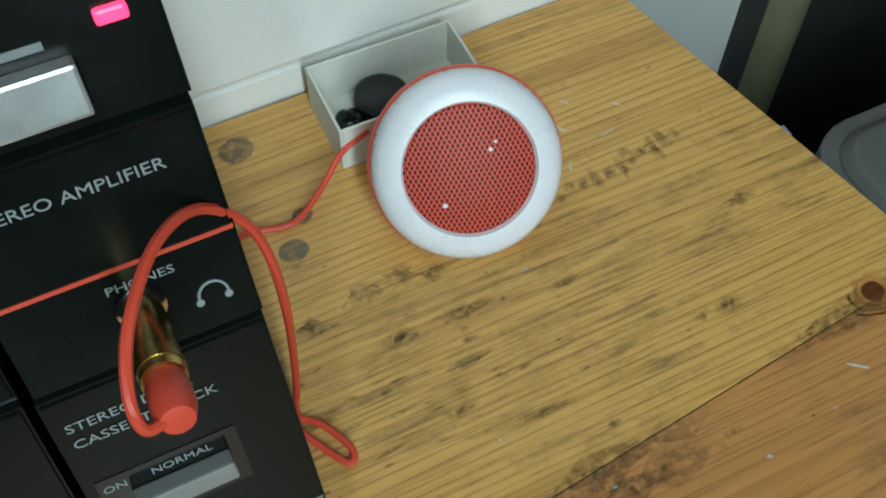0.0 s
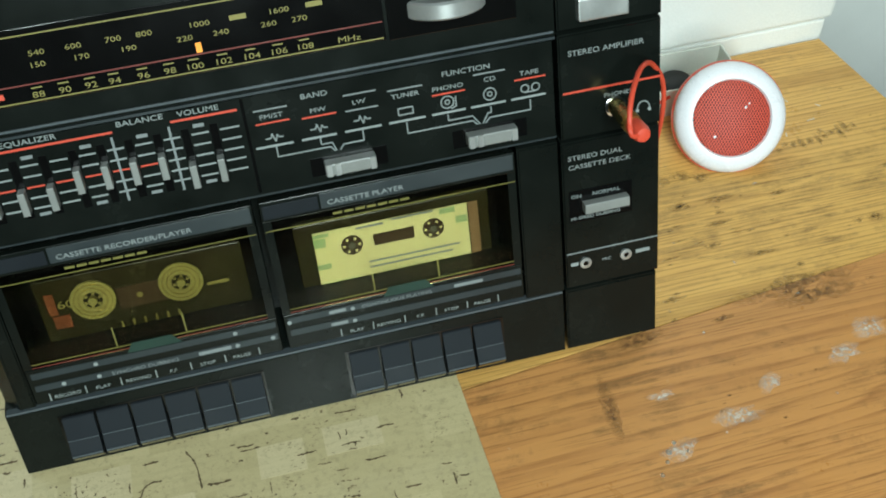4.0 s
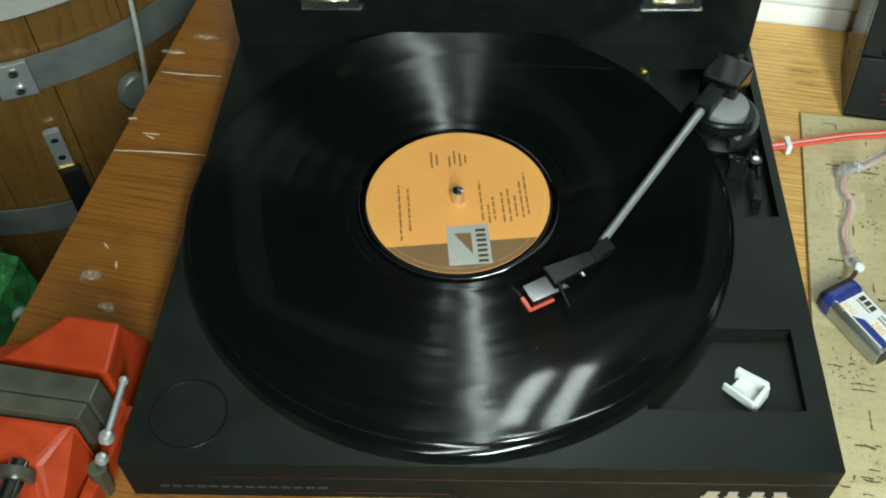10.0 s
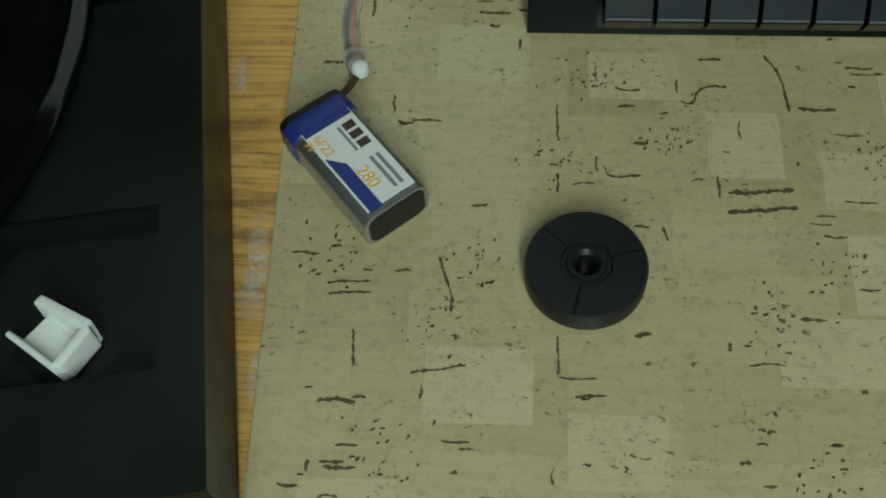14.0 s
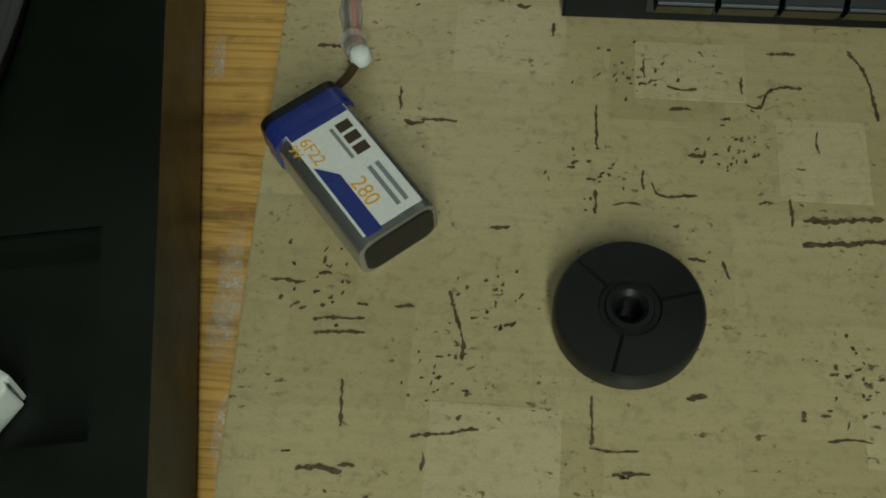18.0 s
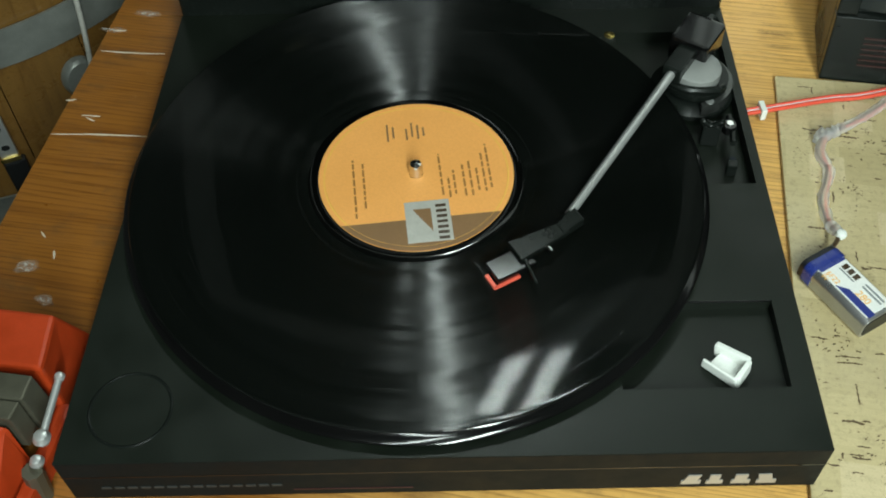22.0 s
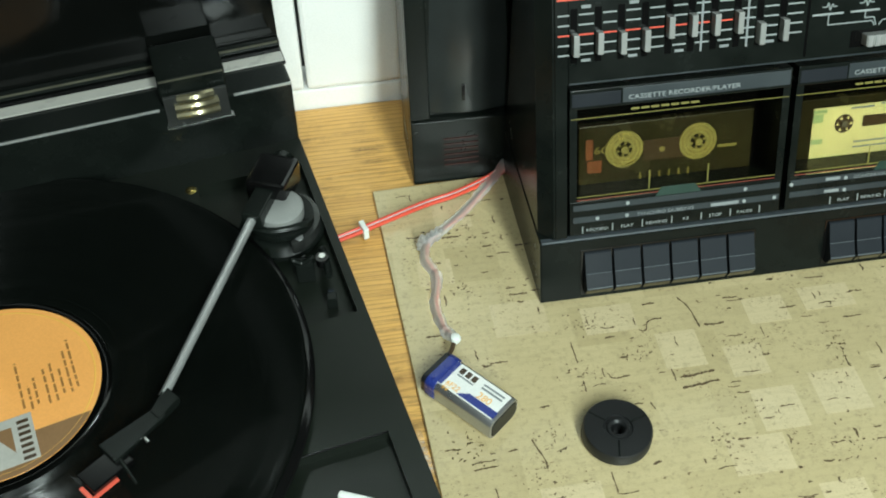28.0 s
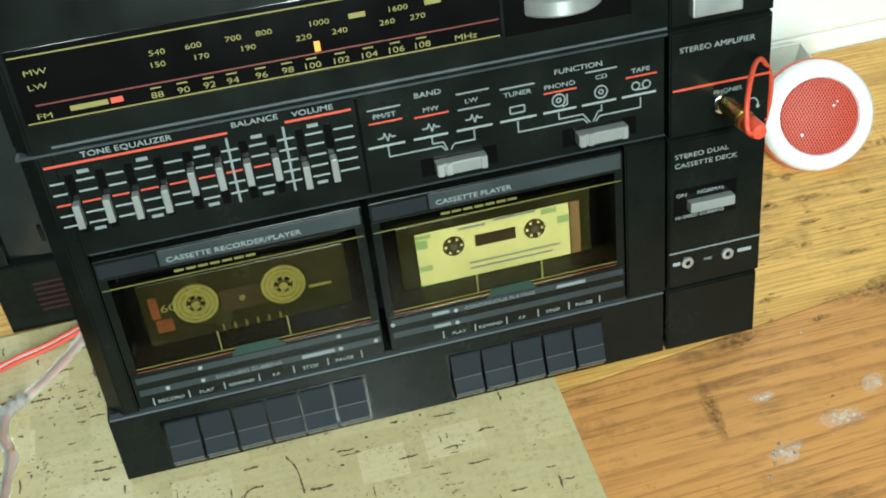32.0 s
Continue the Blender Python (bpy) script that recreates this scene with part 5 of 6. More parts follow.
# Thin matt sheet added so the plinth front mirrors less of the wood.
part("front_sheet", tbox(0.001, 0.999, -0.0007, 0.0008, 0.0064, 0.0416, 0.0001), "matt_front", turntable, "matt dark grey sheet added over the plinth front")
part("front_line", hexa([tq(0.0, -0.001, 0.0275), tq(1, -0.001, 0.0275), tq(1, 0.001, 0.0275), tq(0, 0.001, 0.0275)], [tq(0.0, -0.001, 0.0285), tq(1, -0.001, 0.0285), tq(1, 0.001, 0.0285), tq(0, 0.001, 0.0285)]), "gloss", turntable)


def front_bar(s0, s1, z0, z1, material, slant=0.0, name="front_print"):
    k = slant
    return part(name, hexa([tq(s0, -0.0022, z0), tq(s1, -0.0022, z0), tq(s1, 0.001, z0), tq(s0, 0.001, z0)], [tq(s0 + k, -0.0022, z1), tq(s1 + k, -0.0022, z1), tq(s1 + k, 0.001, z1), tq(s0 + k, 0.001, z1)]), material, turntable)


# maker's badge as plain silver shapes, and an unreadable line of print
for k, (w, lean) in enumerate(((0.026, 0.004), (0.022, 0.0), (0.025, 0.0), (0.026, -0.004))):
    s = 0.818 + 0.0335 * k
    front_bar(s, s + w, 0.0105, 0.0140, "silver", 0, "badge")
    front_bar(s + 0.003, s + w - 0.005, 0.0140, 0.0195, "silver", lean, "badge")
for k in range(14):
    front_bar(0.045 + 0.0175 * k, 0.058 + 0.0175 * k, 0.0165, 0.0182, "plinth_print")
front_bar(0.30, 0.46, 0.0120, 0.0126, "maroon_dim")

# raised gloss lip added to put the highlight along the tray's far edge
part("tray_highlight", tbox(0.742, 0.966, 0.2676, 0.2694, PZ - 0.0010, PZ + 0.0004, 0.0003), "gloss", turntable)
# moulded ring for a single adaptor
part("moulded_ring", lathe([(0.0182, 0), (0.0190, 0.00035), (0.0198, 0)], 64, None, Matrix.Translation((-0.1085, -0.1690, PZ))), "black", turntable, "", True)
# platter
part("platter", lathe([(0, PZ + 0.0005), (0.1500, PZ + 0.0005), (0.1524, PZ + 0.0012), (0.1538, PZ + 0.0028), (0.1541, PZ + 0.0040), (0.1532, PZ + 0.0050), (0.1512, PZ + 0.0054), (0.1490, 0.0484), (0.1476, 0.0498), (0.0, 0.0498)], 128, None, Matrix.Translation((-0.0030, -0.0165, 0))), "gloss", turntable, "black platter with a shiny rim", True)
part("spindle", lathe([(0.0036, 0.049), (0.0036, 0.0575), (0.0030, 0.0592), (0.0015, 0.0601), (0, 0.0603)], 24, None, Matrix.Translation((-0.0030, -0.0150, 0))), "chrome", turntable, "polished steel centre spindle", True)

# screw and arm well
part("screw", lathe([(0, 0.0018), (0.0028, 0.0015), (0.0042, 0.0002), (0.0042, -0.002)], 20, None, Matrix.Translation((0.0897, 0.1200, PZ - 0.0010))), "brass", turntable, "brass transit screw", True)
AX = Vector((0.401, 0.916, 0)).normalized()
AN = Vector((AX.y, -AX.x, 0))
PIV = Vector((0.1373, 0.0971, 0.0))


def along(a, b, z):
    return PIV + AX * a + AN * b + Vector((0, 0, z))


def abox(a0, a1, b0, b1, z0, z1, bevel=0.0006, taper=0.0):
    c = ((a0, b0), (a1, b0), (a1, b1), (a0, b1))
    return hexa([along(a, b, z0) for a, b in c], [along(a * (1 - taper), b * (1 - taper), z1) for a, b in c], bevel)


part("arm_base", lathe([(0, 0.0255), (0.0240, 0.0255), (0.0240, 0.0285), (0.0200, 0.0315), (0.0165, 0.033), (0.0165, 0.041), (0, 0.041)], 40, None, Matrix.Translation((0.1400, 0.0850, 0.0105))), "black", turntable, "", True)
part("arm_bearing", lathe([(0, 0.041), (0.0135, 0.041), (0.0135, 0.0475), (0.012, 0.0485), (0, 0.0485)], 40, None, Matrix.Translation((0.1403, 0.0820, 0.0105))), "grey_knob", turntable, "smooth grey arm bearing", True)
part("arm_collar", lathe([(0.0140, 0.0385), (0.0185, 0.0385), (0.0185, 0.0415), (0.0140, 0.0415), (0.0140, 0.0385)], 40, None, Matrix.Translation((0.1403, 0.0820, 0.0105))), "black", turntable, "", True)
part("arm_shield", lathe([(0.0195, 0.0315), (0.0225, 0.0315), (0.0225, 0.0430), (0.0195, 0.0430), (0.0195, 0.0315)], 24, None, Matrix.Translation((0.1395, 0.0840, 0.004)) @ Matrix.Rotation(radians(-75), 4, "Z"), radians(130)), "pewter", turntable, "smoky grey curved guard", True)
tonearm = part("tonearm", rod(along(-0.028, 0, 0.0615), along(-0.144, 0, 0.0567), 0.0026, 0.0023, 20), "silver", turntable, "straight silver tonearm tube", True)
part("arm_housing", abox(-0.009, 0.0165, -0.0115, 0.0115, 0.0525, 0.0690, 0.0020), "gloss", tonearm, "black counterweight housing")
part("arm_socket", abox(-0.030, -0.008, -0.0055, 0.0055, 0.0560, 0.0660, 0.001), "black", tonearm)
part("counterweight", rod(along(0.0165, 0, 0.061), along(0.0215, 0, 0.061), 0.0075, 0.0068, 28), "black", tonearm, "", True)
HS = along(-0.144, 0, 0.0567)
HD = Vector((-0.774, -0.634, 0)).normalized()
HN = Vector((HD.y, -HD.x, 0))


def hbox(a0, a1, b0, b1, z0, z1, b2=None, bevel=0.0006):
    w = b2 or (b0, b1)
    c = [(a0, b0), (a1, w[0]), (a1, w[1]), (a0, b1)]
    return hexa([HS + HD * a + HN * b + Vector((0, 0, z0 - HS.z)) for a, b in c], [HS + HD * a + HN * b + Vector((0, 0, z1 - HS.z)) for a, b in c], bevel)


part("arm_joint", hbox(-0.004, 0.010, -0.0075, 0.0030, 0.0540, 0.0590, (-0.0100, -0.0030)), "black", tonearm)
part("headshell", hbox(0.006, 0.0368, -0.0104, -0.0028, 0.0560, 0.0586, (-0.0133, 0.0001)), "black", tonearm, "matt black headshell")
part("cartridge", hbox(0.0300, 0.0520, -0.0168, -0.0040, 0.0528, 0.0562), "gloss", tonearm)
part("stylus_holder", hbox(0.0528, 0.0548, -0.0178, -0.0085, 0.0515, 0.0530, bevel=0.0003), "red_plastic", tonearm, "orange-red stylus")
part("stylus_holder", hbox(0.0398, 0.0545, -0.0182, -0.0166, 0.0517, 0.0530, bevel=0.0003), "red_plastic", tonearm)
part("finger_lift", rod(HS + HD * 0.0330 + HN * -0.0060 + Vector((0, 0, 0.0005)), HS + HD * 0.0368 + HN * -0.0275 + Vector((0, 0, -0.0008)), 0.0011, 0.0009, 10), "black", tonearm)
part("arm_screw", rod(HS + HD * 0.0200 + HN * -0.0120 + Vector((0, 0, -0.0005)), HS + HD * 0.0200 + HN * -0.0150 + Vector((0, 0, -0.0005)), 0.0014, None, 10), "chrome", tonearm)
# arm rest, cueing lever and knob in the well
rest = part("arm_rest", box(0.1460, 0.1560, 0.0448, 0.0508, 0.0340, 0.0485, 0.0008), "black", turntable)
part("rest_clip", cable([(0.1460, 0.0468, 0.0485), (0.1450, 0.0453, 0.0530), (0.1500, 0.0448, 0.0505), (0.1555, 0.0453, 0.0535), (0.1560, 0.0468, 0.0490)], 0.0014), "black", rest, "", True)
part("cue_guide", cable([(0.1245, 0.0735, 0.0530), (0.1346, 0.0680, 0.0535), (0.1510, 0.0700, 0.0530), (0.1560, 0.0740, 0.0520)], 0.0022), "black", turntable, "", True)
part("cue_post", rod((0.1495, 0.0668, 0.0340), (0.1495, 0.0668, 0.0475), 0.0022), "silver", turntable, "", True)
part("cue_lever", cable([(0.1610, 0.0608, 0.0425), (0.1625, 0.0518, 0.0440), (0.1632, 0.0388, 0.0445)], 0.0022), "black", turntable, "", True)
part("lever_tip", rod((0.1606, 0.0503, 0.0420), (0.1606, 0.0503, 0.0475), 0.0036), "gloss", turntable, "", True)
part("lever_cap", rod((0.1606, 0.0508, 0.0475), (0.1606, 0.0508, 0.0481), 0.0018), "chrome", turntable, "", True)
part("speed_knob", box(0.1606, 0.1660, 0.0238, 0.0293, 0.0340, 0.0420, 0.0006), "black", turntable)
part("knob_tip", box(0.1615, 0.1650, 0.0293, 0.0313, 0.0340, 0.0423, 0.0004), "slate", turntable)

# back rail, hinges and the open lid
BL, BR = Vector((*PL[3], 0)), Vector((*PL[2], 0))
BD = (BR - BL).normalized()
BN = Vector((-BD.y, BD.x, 0))


def rbox(a0, a1, o0, o1, z0, z1, bevel=0.0006, lean=0.0, bm=None):
    c = ((a0, o0), (a1, o0), (a1, o1), (a0, o1))
    return hexa([BL + BD * a + BN * o + Vector((0, 0, z0)) for a, o in c], [BL + BD * a + BN * (o + lean) + Vector((0, 0, z1)) for a, o in c], bevel, bm)


rail = part("back_rail", rbox(0.0, 0.3325, 0.0, 0.020, 0.0015, 0.0855, 0.0015), "black", turntable)
# Edge highlight of the rail, put in as thin silver pieces.
for a0, a1 in ((0.0006, 0.0440), (0.0860, 0.2560), (0.2985, 0.3320)):
    part("rail_highlight", rbox(a0, a1, -0.0006, 0.0012, 0.0838, 0.0852, 0.0003), "silver", rail, "highlight on the rail's edge drawn as a thin silver line")
lid = part("lid", rbox(0.0, 0.3340, 0.0400, 0.0435, 0.0830, 0.40, 0.0012, 0.020), "lid", turntable, "smoked glossy lid standing open")
part("lid_edge", rbox(0.0, 0.3340, 0.0205, 0.0400, 0.0825, 0.0850, 0.0010), "gloss", lid)
# The white panel's reflection on the hinge side is painted as a pale strip.
part("lid_strip", rbox(0.001, 0.3330, 0.0214, 0.0300, 0.0848, 0.0860, 0.0003), "pale_grey", lid, "pale strip standing in for the white panel's reflection")
part("lid_strip", rbox(0.001, 0.3330, 0.0352, 0.0364, 0.0884, 0.0896, 0.0003), "steel", lid)
part("lid_rim", rbox(0.0, 0.3340, 0.0360, 0.0402, 0.0852, 0.0900, 0.0010), "black", lid)
for a in (0.0465, 0.2600):
    hinge = part("hinge", rbox(a - 0.002, a + 0.036, 0.002, 0.036, 0.0860, 0.1030, 0.0012), "black", turntable, "black hinge with a gold spring leaf")
    part("hinge_plate", rbox(a - 0.001, a + 0.035, -0.0020, 0.0004, 0.0725, 0.0930, 0.0004), "pewter", hinge, "dark metal spring plate")
    part("hinge_cap_line", rbox(a - 0.001, a + 0.035, 0.0010, 0.0022, 0.1016, 0.1024, 0.0002), "steel", hinge)
    for k in range(3):
        z = 0.0800 + 0.0056 * k
        part("spring_leaf", cable([BL + BD * (a + 0.0050 + 0.002 * (k == 2)) + BN * -0.002 + Vector((0, 0, z)), BL + BD * (a + 0.017) + BN * -0.0040 + Vector((0, 0, z + 0.001)), BL + BD * (a + 0.0290 - 0.002 * (k == 2)) + BN * -0.002 + Vector((0, 0, z))], 0.0026), "gilt", hinge, "pale gold spring leaf", True)
    part("hinge_lip", rbox(a - 0.002, a + 0.037, -0.0024, 0.002, 0.0704, 0.0720, 0.0004), "chrome", hinge)

# ---- the record ----
record = thing("record", pose(-0.0030, -0.0165, 0.0500), "black vinyl long-playing record with an orange label", "record")
part("disc", lathe([(0.0036, 0.0), (0.1483, 0.0), (0.1505, 0.0007), (0.1498, 0.0014), (0.1478, 0.00125), (0.0570, 0.0012), (0.0555, 0.0009), (0.0520, 0.0009), (0.0505, 0.0012), (0.0036, 0.0012)], 160), "record", record, "", True)
part("run_out", lathe([(0.0500, 0.0010), (0.0508, 0.00128), (0.0565, 0.00128), (0.0572, 0.0010)], 128), "dead_wax", record, "smooth run-out ring", True)
LBL = Matrix.Translation((0.0, 0.0015, 0.0012)) @ Matrix.Diagonal((1.03, 1.03, 1, 1))
label = part("paper_label", lathe([(0.0036, 0.0), (0.0502, 0.0), (0.0502, 0.00025), (0.0036, 0.00025)], 96, None, LBL), "label", record, "orange paper label")
part("label_ring", lathe([(0.0468, 0.00024), (0.0472, 0.00036), (0.0478, 0.00024)], 96, None, LBL), "orange_ink", label)
# darker strip and sticker at the rim, then lines of print
SPIN = LBL @ Matrix.Rotation(radians(106), 4, "Z")


def print_bar(x0, x1, y0, y1, z1=0.0004, material="print_brown", name="print_line"):
    bm = box(x0, x1, y0, y1, 0.0002, z1)
    bm.transform(SPIN)
    return part(name, bm, material, label)


a0 = math.acos(-0.030 / 0.0500)
vs = [(0.0500 * math.cos(a0 + (2 * math.pi - 2 * a0) * k / 24), 0.0500 * math.sin(a0 + (2 * math.pi - 2 * a0) * k / 24)) for k in range(25)]
bm = hexa([(x, y, 0.00022) for x, y in vs], [(x, y, 0.00034) for x, y in vs])
bm.transform(SPIN)
part("label_strip", bm, "label_grey", label, "tan strip at the label's edge")
print_bar(-0.045, -0.019, -0.0145, 0.008, 0.00050, "sticker", "sticker")
bm = hexa([(x, y, 0.0005) for x, y in ((-0.0385, -0.0050), (-0.0240, -0.0050), (-0.0240, 0.0040), (-0.0300, 0.0005))], [(x, y, 0.00058) for x, y in ((-0.0385, -0.0050), (-0.0240, -0.0050), (-0.0240, 0.0040), (-0.0300, 0.0005))])
bm.transform(SPIN)
part("sticker_print", bm, "label_grey", label)
for k in range(7):
    print_bar(-0.0440 + 0.0034 * k, -0.0422 + 0.0034 * k, -0.0128, -0.0075, 0.00058, "tape", "sticker_print")
for y, x0, x1 in ((0.0315, -0.026, 0.013), (0.0265, -0.020, 0.010), (-0.013, -0.016, 0.012), (-0.0165, -0.018, -0.004), (-0.0195, -0.016, 0.000), (-0.0245, -0.018, 0.004), (-0.028, -0.018, 0.006), (-0.0315, -0.015, 0.000), (-0.035, -0.016, 0.010), (-0.038, -0.014, 0.016)):
    x = x0
    while x < x1:
        w = 0.002 + 0.004 * random.random()
        print_bar(x, min(x + w, x1), y, y + 0.0011, 0.00034)
        x += w + 0.0011
for k, y in enumerate((0.012, 0.009, 0.002, -0.001, -0.004, -0.007)):
    print_bar(0.024 + 0.002 * (k % 2), 0.036 - 0.002 * (k % 3), y, y + 0.0010, 0.00034, "label_grey")

# ---- stylus guard lying in the tray ----
guard = thing("stylus_guard", pose(0.1607, -0.0998, PZ - 0.0064, 0, 0, -29), "small white plastic stylus guard lying in the tray", "stylus guard")
part("floor_plate", hexa([(-0.0060, -0.0050, 0.0002), (0.0100, -0.0060, 0.0002), (0.0100, 0.0060, 0.0002), (-0.0050, 0.0048, 0.0002)], [(-0.0060, -0.0050, 0.0034), (0.0100, -0.0060, 0.0026), (0.0100, 0.0060, 0.0026), (-0.0050, 0.0048, 0.0034)], 0.0004), "nylon", guard)
part("side_wall", hexa([(-0.0092, -0.0058, 0.0002), (0.0105, -0.0072, 0.0002), (0.0105, -0.0048, 0.0002), (-0.0092, -0.0038, 0.0002)], [(-0.0090, -0.0064, 0.0066), (0.0088, -0.0076, 0.0076), (0.0088, -0.0058, 0.0076), (-0.0090, -0.0048, 0.0066)], 0.0007), "nylon", guard)
part("side_wall", hexa([(-0.0075, 0.0034, 0.0002), (0.0105, 0.0040, 0.0002), (0.0105, 0.0072, 0.0002), (-0.0075, 0.0060, 0.0002)], [(-0.0088, 0.0040, 0.0072), (0.0088, 0.0050, 0.0084), (0.0088, 0.0082, 0.0084), (-0.0085, 0.0072, 0.0072)], 0.0009), "nylon", guard)
part("end_wall", hexa([(0.0080, -0.0066, 0.0002), (0.0112, -0.0056, 0.0002), (0.0112, 0.0056, 0.0002), (0.0080, 0.0068, 0.0002)], [(0.0076, -0.0068, 0.0076), (0.0102, -0.0056, 0.0076), (0.0102, 0.0060, 0.0084), (0.0076, 0.0070, 0.0084)], 0.0007), "nylon", guard)

# ---- battery and its leads ----
battery = thing("battery", pose(0.2294, -0.0280, 0.0036, 0, 0, -49.7) @ Matrix.Diagonal((1.11, 1.15, 1.10, 1)), "silver and white block battery lying on the cork", "battery")
part("can", rounded_bar(-0.0155, 0.0190, -0.0100, 0.0100, 0.0, 0.0135, 0.0038), "can_metal", battery, "", True)
part("wrap", box(-0.0150, 0.0170, -0.0074, 0.0076, 0.0133, 0.01375), "paper", battery, "white printed wrapper")
part("cap", rounded_bar(-0.0205, -0.0150, -0.0104, 0.0104, 0.0002, 0.0140, 0.0036), "blue", battery, "dark blue end cap", True)
part("connector", rounded_bar(-0.0232, -0.0200, -0.0100, 0.0100, 0.0008, 0.0134, 0.0032), "rubber", battery)
part("end_plate", rounded_bar(0.0184, 0.0194, -0.0088, 0.0088, 0.0012, 0.0123, 0.0030), "rubber", battery)
part("band", box(-0.0150, -0.0128, -0.0072, 0.0074, 0.0137, 0.0139), "blue", battery)
for y0, y1, x0, x1, m in ((-0.0068, -0.0030, -0.0040, 0.0178, "blue"),):
    part("stripe", hexa([(x0, y0, 0.0137), (x1, y0, 0.0137), (x1, y1, 0.0137), (x0 + 0.005, y1, 0.0137)], [(x0, y0, 0.0139), (x1, y0, 0.0139), (x1, y1, 0.0139), (x0 + 0.005, y1, 0.0139)]), m, battery)
for k in range(3):
    part("badge", box(-0.0108 + 0.0036 * k, -0.0082 + 0.0036 * k, 0.0028, 0.0062, 0.0137, 0.0139), "tape", battery)
part("print_line", box(-0.0105, -0.0010, 0.0012, 0.0020, 0.0137, 0.0139), "ink_dim", battery)
for y in (0.0026, 0.0046):
    part("print_line", box(0.0030, 0.0150, y, y + 0.0010, 0.0137, 0.0139), "ink_dim", battery)
bm = lettering("280", 0.0052, Matrix.Translation((0.0040, -0.0026, 0.0138)))
part("lettering", bm, "orange_ink", battery)
bm = lettering("6F22", 0.0040, Matrix.Translation((-0.0118, -0.0060, 0.0138)))
part("lettering", bm, "orange_ink", battery)
bm = lettering("9V", 0.0032, Matrix.Translation((-0.0118, -0.0088, 0.0138)))
part("lettering", bm, "orange_ink", battery)

lead = thing("battery_lead", pose(0, 0, 0), "twisted battery wires in a crumpled clear sleeve", "cable")
SLEEVE = [(0.2255, 0.0115, 0.0130), (0.2225, 0.0220, 0.0080), (0.2205, 0.0395, 0.0075), (0.2245, 0.0600, 0.0080), (0.2200, 0.0740, 0.0085), (0.2235, 0.0870, 0.0090), (0.2330, 0.0950, 0.0090), (0.2484, 0.1076, 0.0100), (0.2660, 0.1260, 0.0110), (0.2820, 0.1440, 0.0120), (0.2930, 0.1600, 0.0120)]
sleeve = part("clear_sleeve", cable(SLEEVE, 0.0031, 8, 9, None, 0.4), "clear", lead, "crumpled clear plastic sleeve", True)
sleeve.visible_shadow = False
part("red_wire", cable([(x + 0.0008, y, z + 0.0006 * (-1) ** i) for i, (x, y, z) in enumerate(SLEEVE)], 0.00065, 6, 6), "wire_red", lead, "", True)
part("white_wire", cable([(x - 0.0010, y, z - 0.0006 * (-1) ** i) for i, (x, y, z) in enumerate(SLEEVE)], 0.0007, 6, 6), "tape", lead, "", True)
for k in range(9):
    q = Vector((0.2250, 0.0890, 0.0090)) + Vector((0.0016 * (k - 4), 0.0008 * (k - 4) + 0.0015 * random.random(), 0.0022 * (k % 3 - 1) + 0.001))
    part("sleeve_crease", lathe([(0, -0.0034), (0.0021, -0.0020), (0.0013, 0), (0.0024, 0.0016), (0, 0.0036)], 7, None, Matrix.Translation(q) @ Matrix.Rotation(k * 1.3, 4, "X") @ Matrix.Rotation(k * 0.7, 4, "Y")), "clear", lead)
part("tie_bead", lathe([(0, -0.003), (0.0026, -0.0018), (0.0032, 0), (0.0026, 0.0018), (0, 0.003)], 14, None, Matrix.Translation((0.2270, 0.0095, 0.0135))), "nylon", lead, "milky bead at the battery end", True)
part("lead_end", cable([(0.2265, 0.0090, 0.0130), (0.2235, 0.0030, 0.0120), (0.2180, -0.0030, 0.0110), (0.2140, -0.0075, 0.0100)], 0.0013, 6, 6), "tape", lead, "", True)

speaker_wire = thing("speaker_wire", pose(0, 0, 0), "flat red and white twin speaker wire with a tie", "cable")
WIRE = [(0.1590, 0.0960, 0.0060), (0.1875, 0.1035, 0.0085), (0.2252, 0.1180, 0.0085), (0.2460, 0.1240, 0.0085), (0.2683, 0.1335, 0.0090), (0.2830, 0.1430, 0.0100), (0.2940, 0.1560, 0.0100)]
part("red_strand", cable(WIRE, 0.0013, 8, 8), "red_cable", speaker_wire, "", True)
part("white_strand", cable([(x - 0.0002, y + 0.0020, z) for x, y, z in WIRE], 0.0005, 8, 6), "ring", speaker_wire, "", True)
part("red_strand", cable([(x - 0.0004, y + 0.0034, z) for x, y, z in WIRE], 0.0010, 8, 6), "red_cable", speaker_wire, "", True)
part("wire_tie", box(-0.0017, 0.0017, -0.0030, 0.0062, -0.0050, 0.0032, 0.0008), "nylon", speaker_wire, "small white tie", False, pose(0.1875, 0.1035, 0.0085, 0, 0, 16))

# ---- single adaptor puck ----
puck = thing("record_adaptor", pose(0.2992, -0.0592, 0.0036) @ Matrix.Diagonal((0.97, 0.97, 1.15, 1)), "dark grey plastic single-record adaptor with three slots", "record adaptor")
bm = lathe([(0.0034, 0.0), (0.0172, 0.0), (0.0185, 0.0012), (0.0185, 0.0066), (0.0178, 0.0075), (0.0078, 0.0078), (0.0074, 0.0070), (0.0062, 0.0070), (0.0058, 0.0078), (0.0046, 0.0078), (0.0034, 0.0066), (0.0034, 0.0)], 72)
part("body", bm, "rubber", puck, "", True)
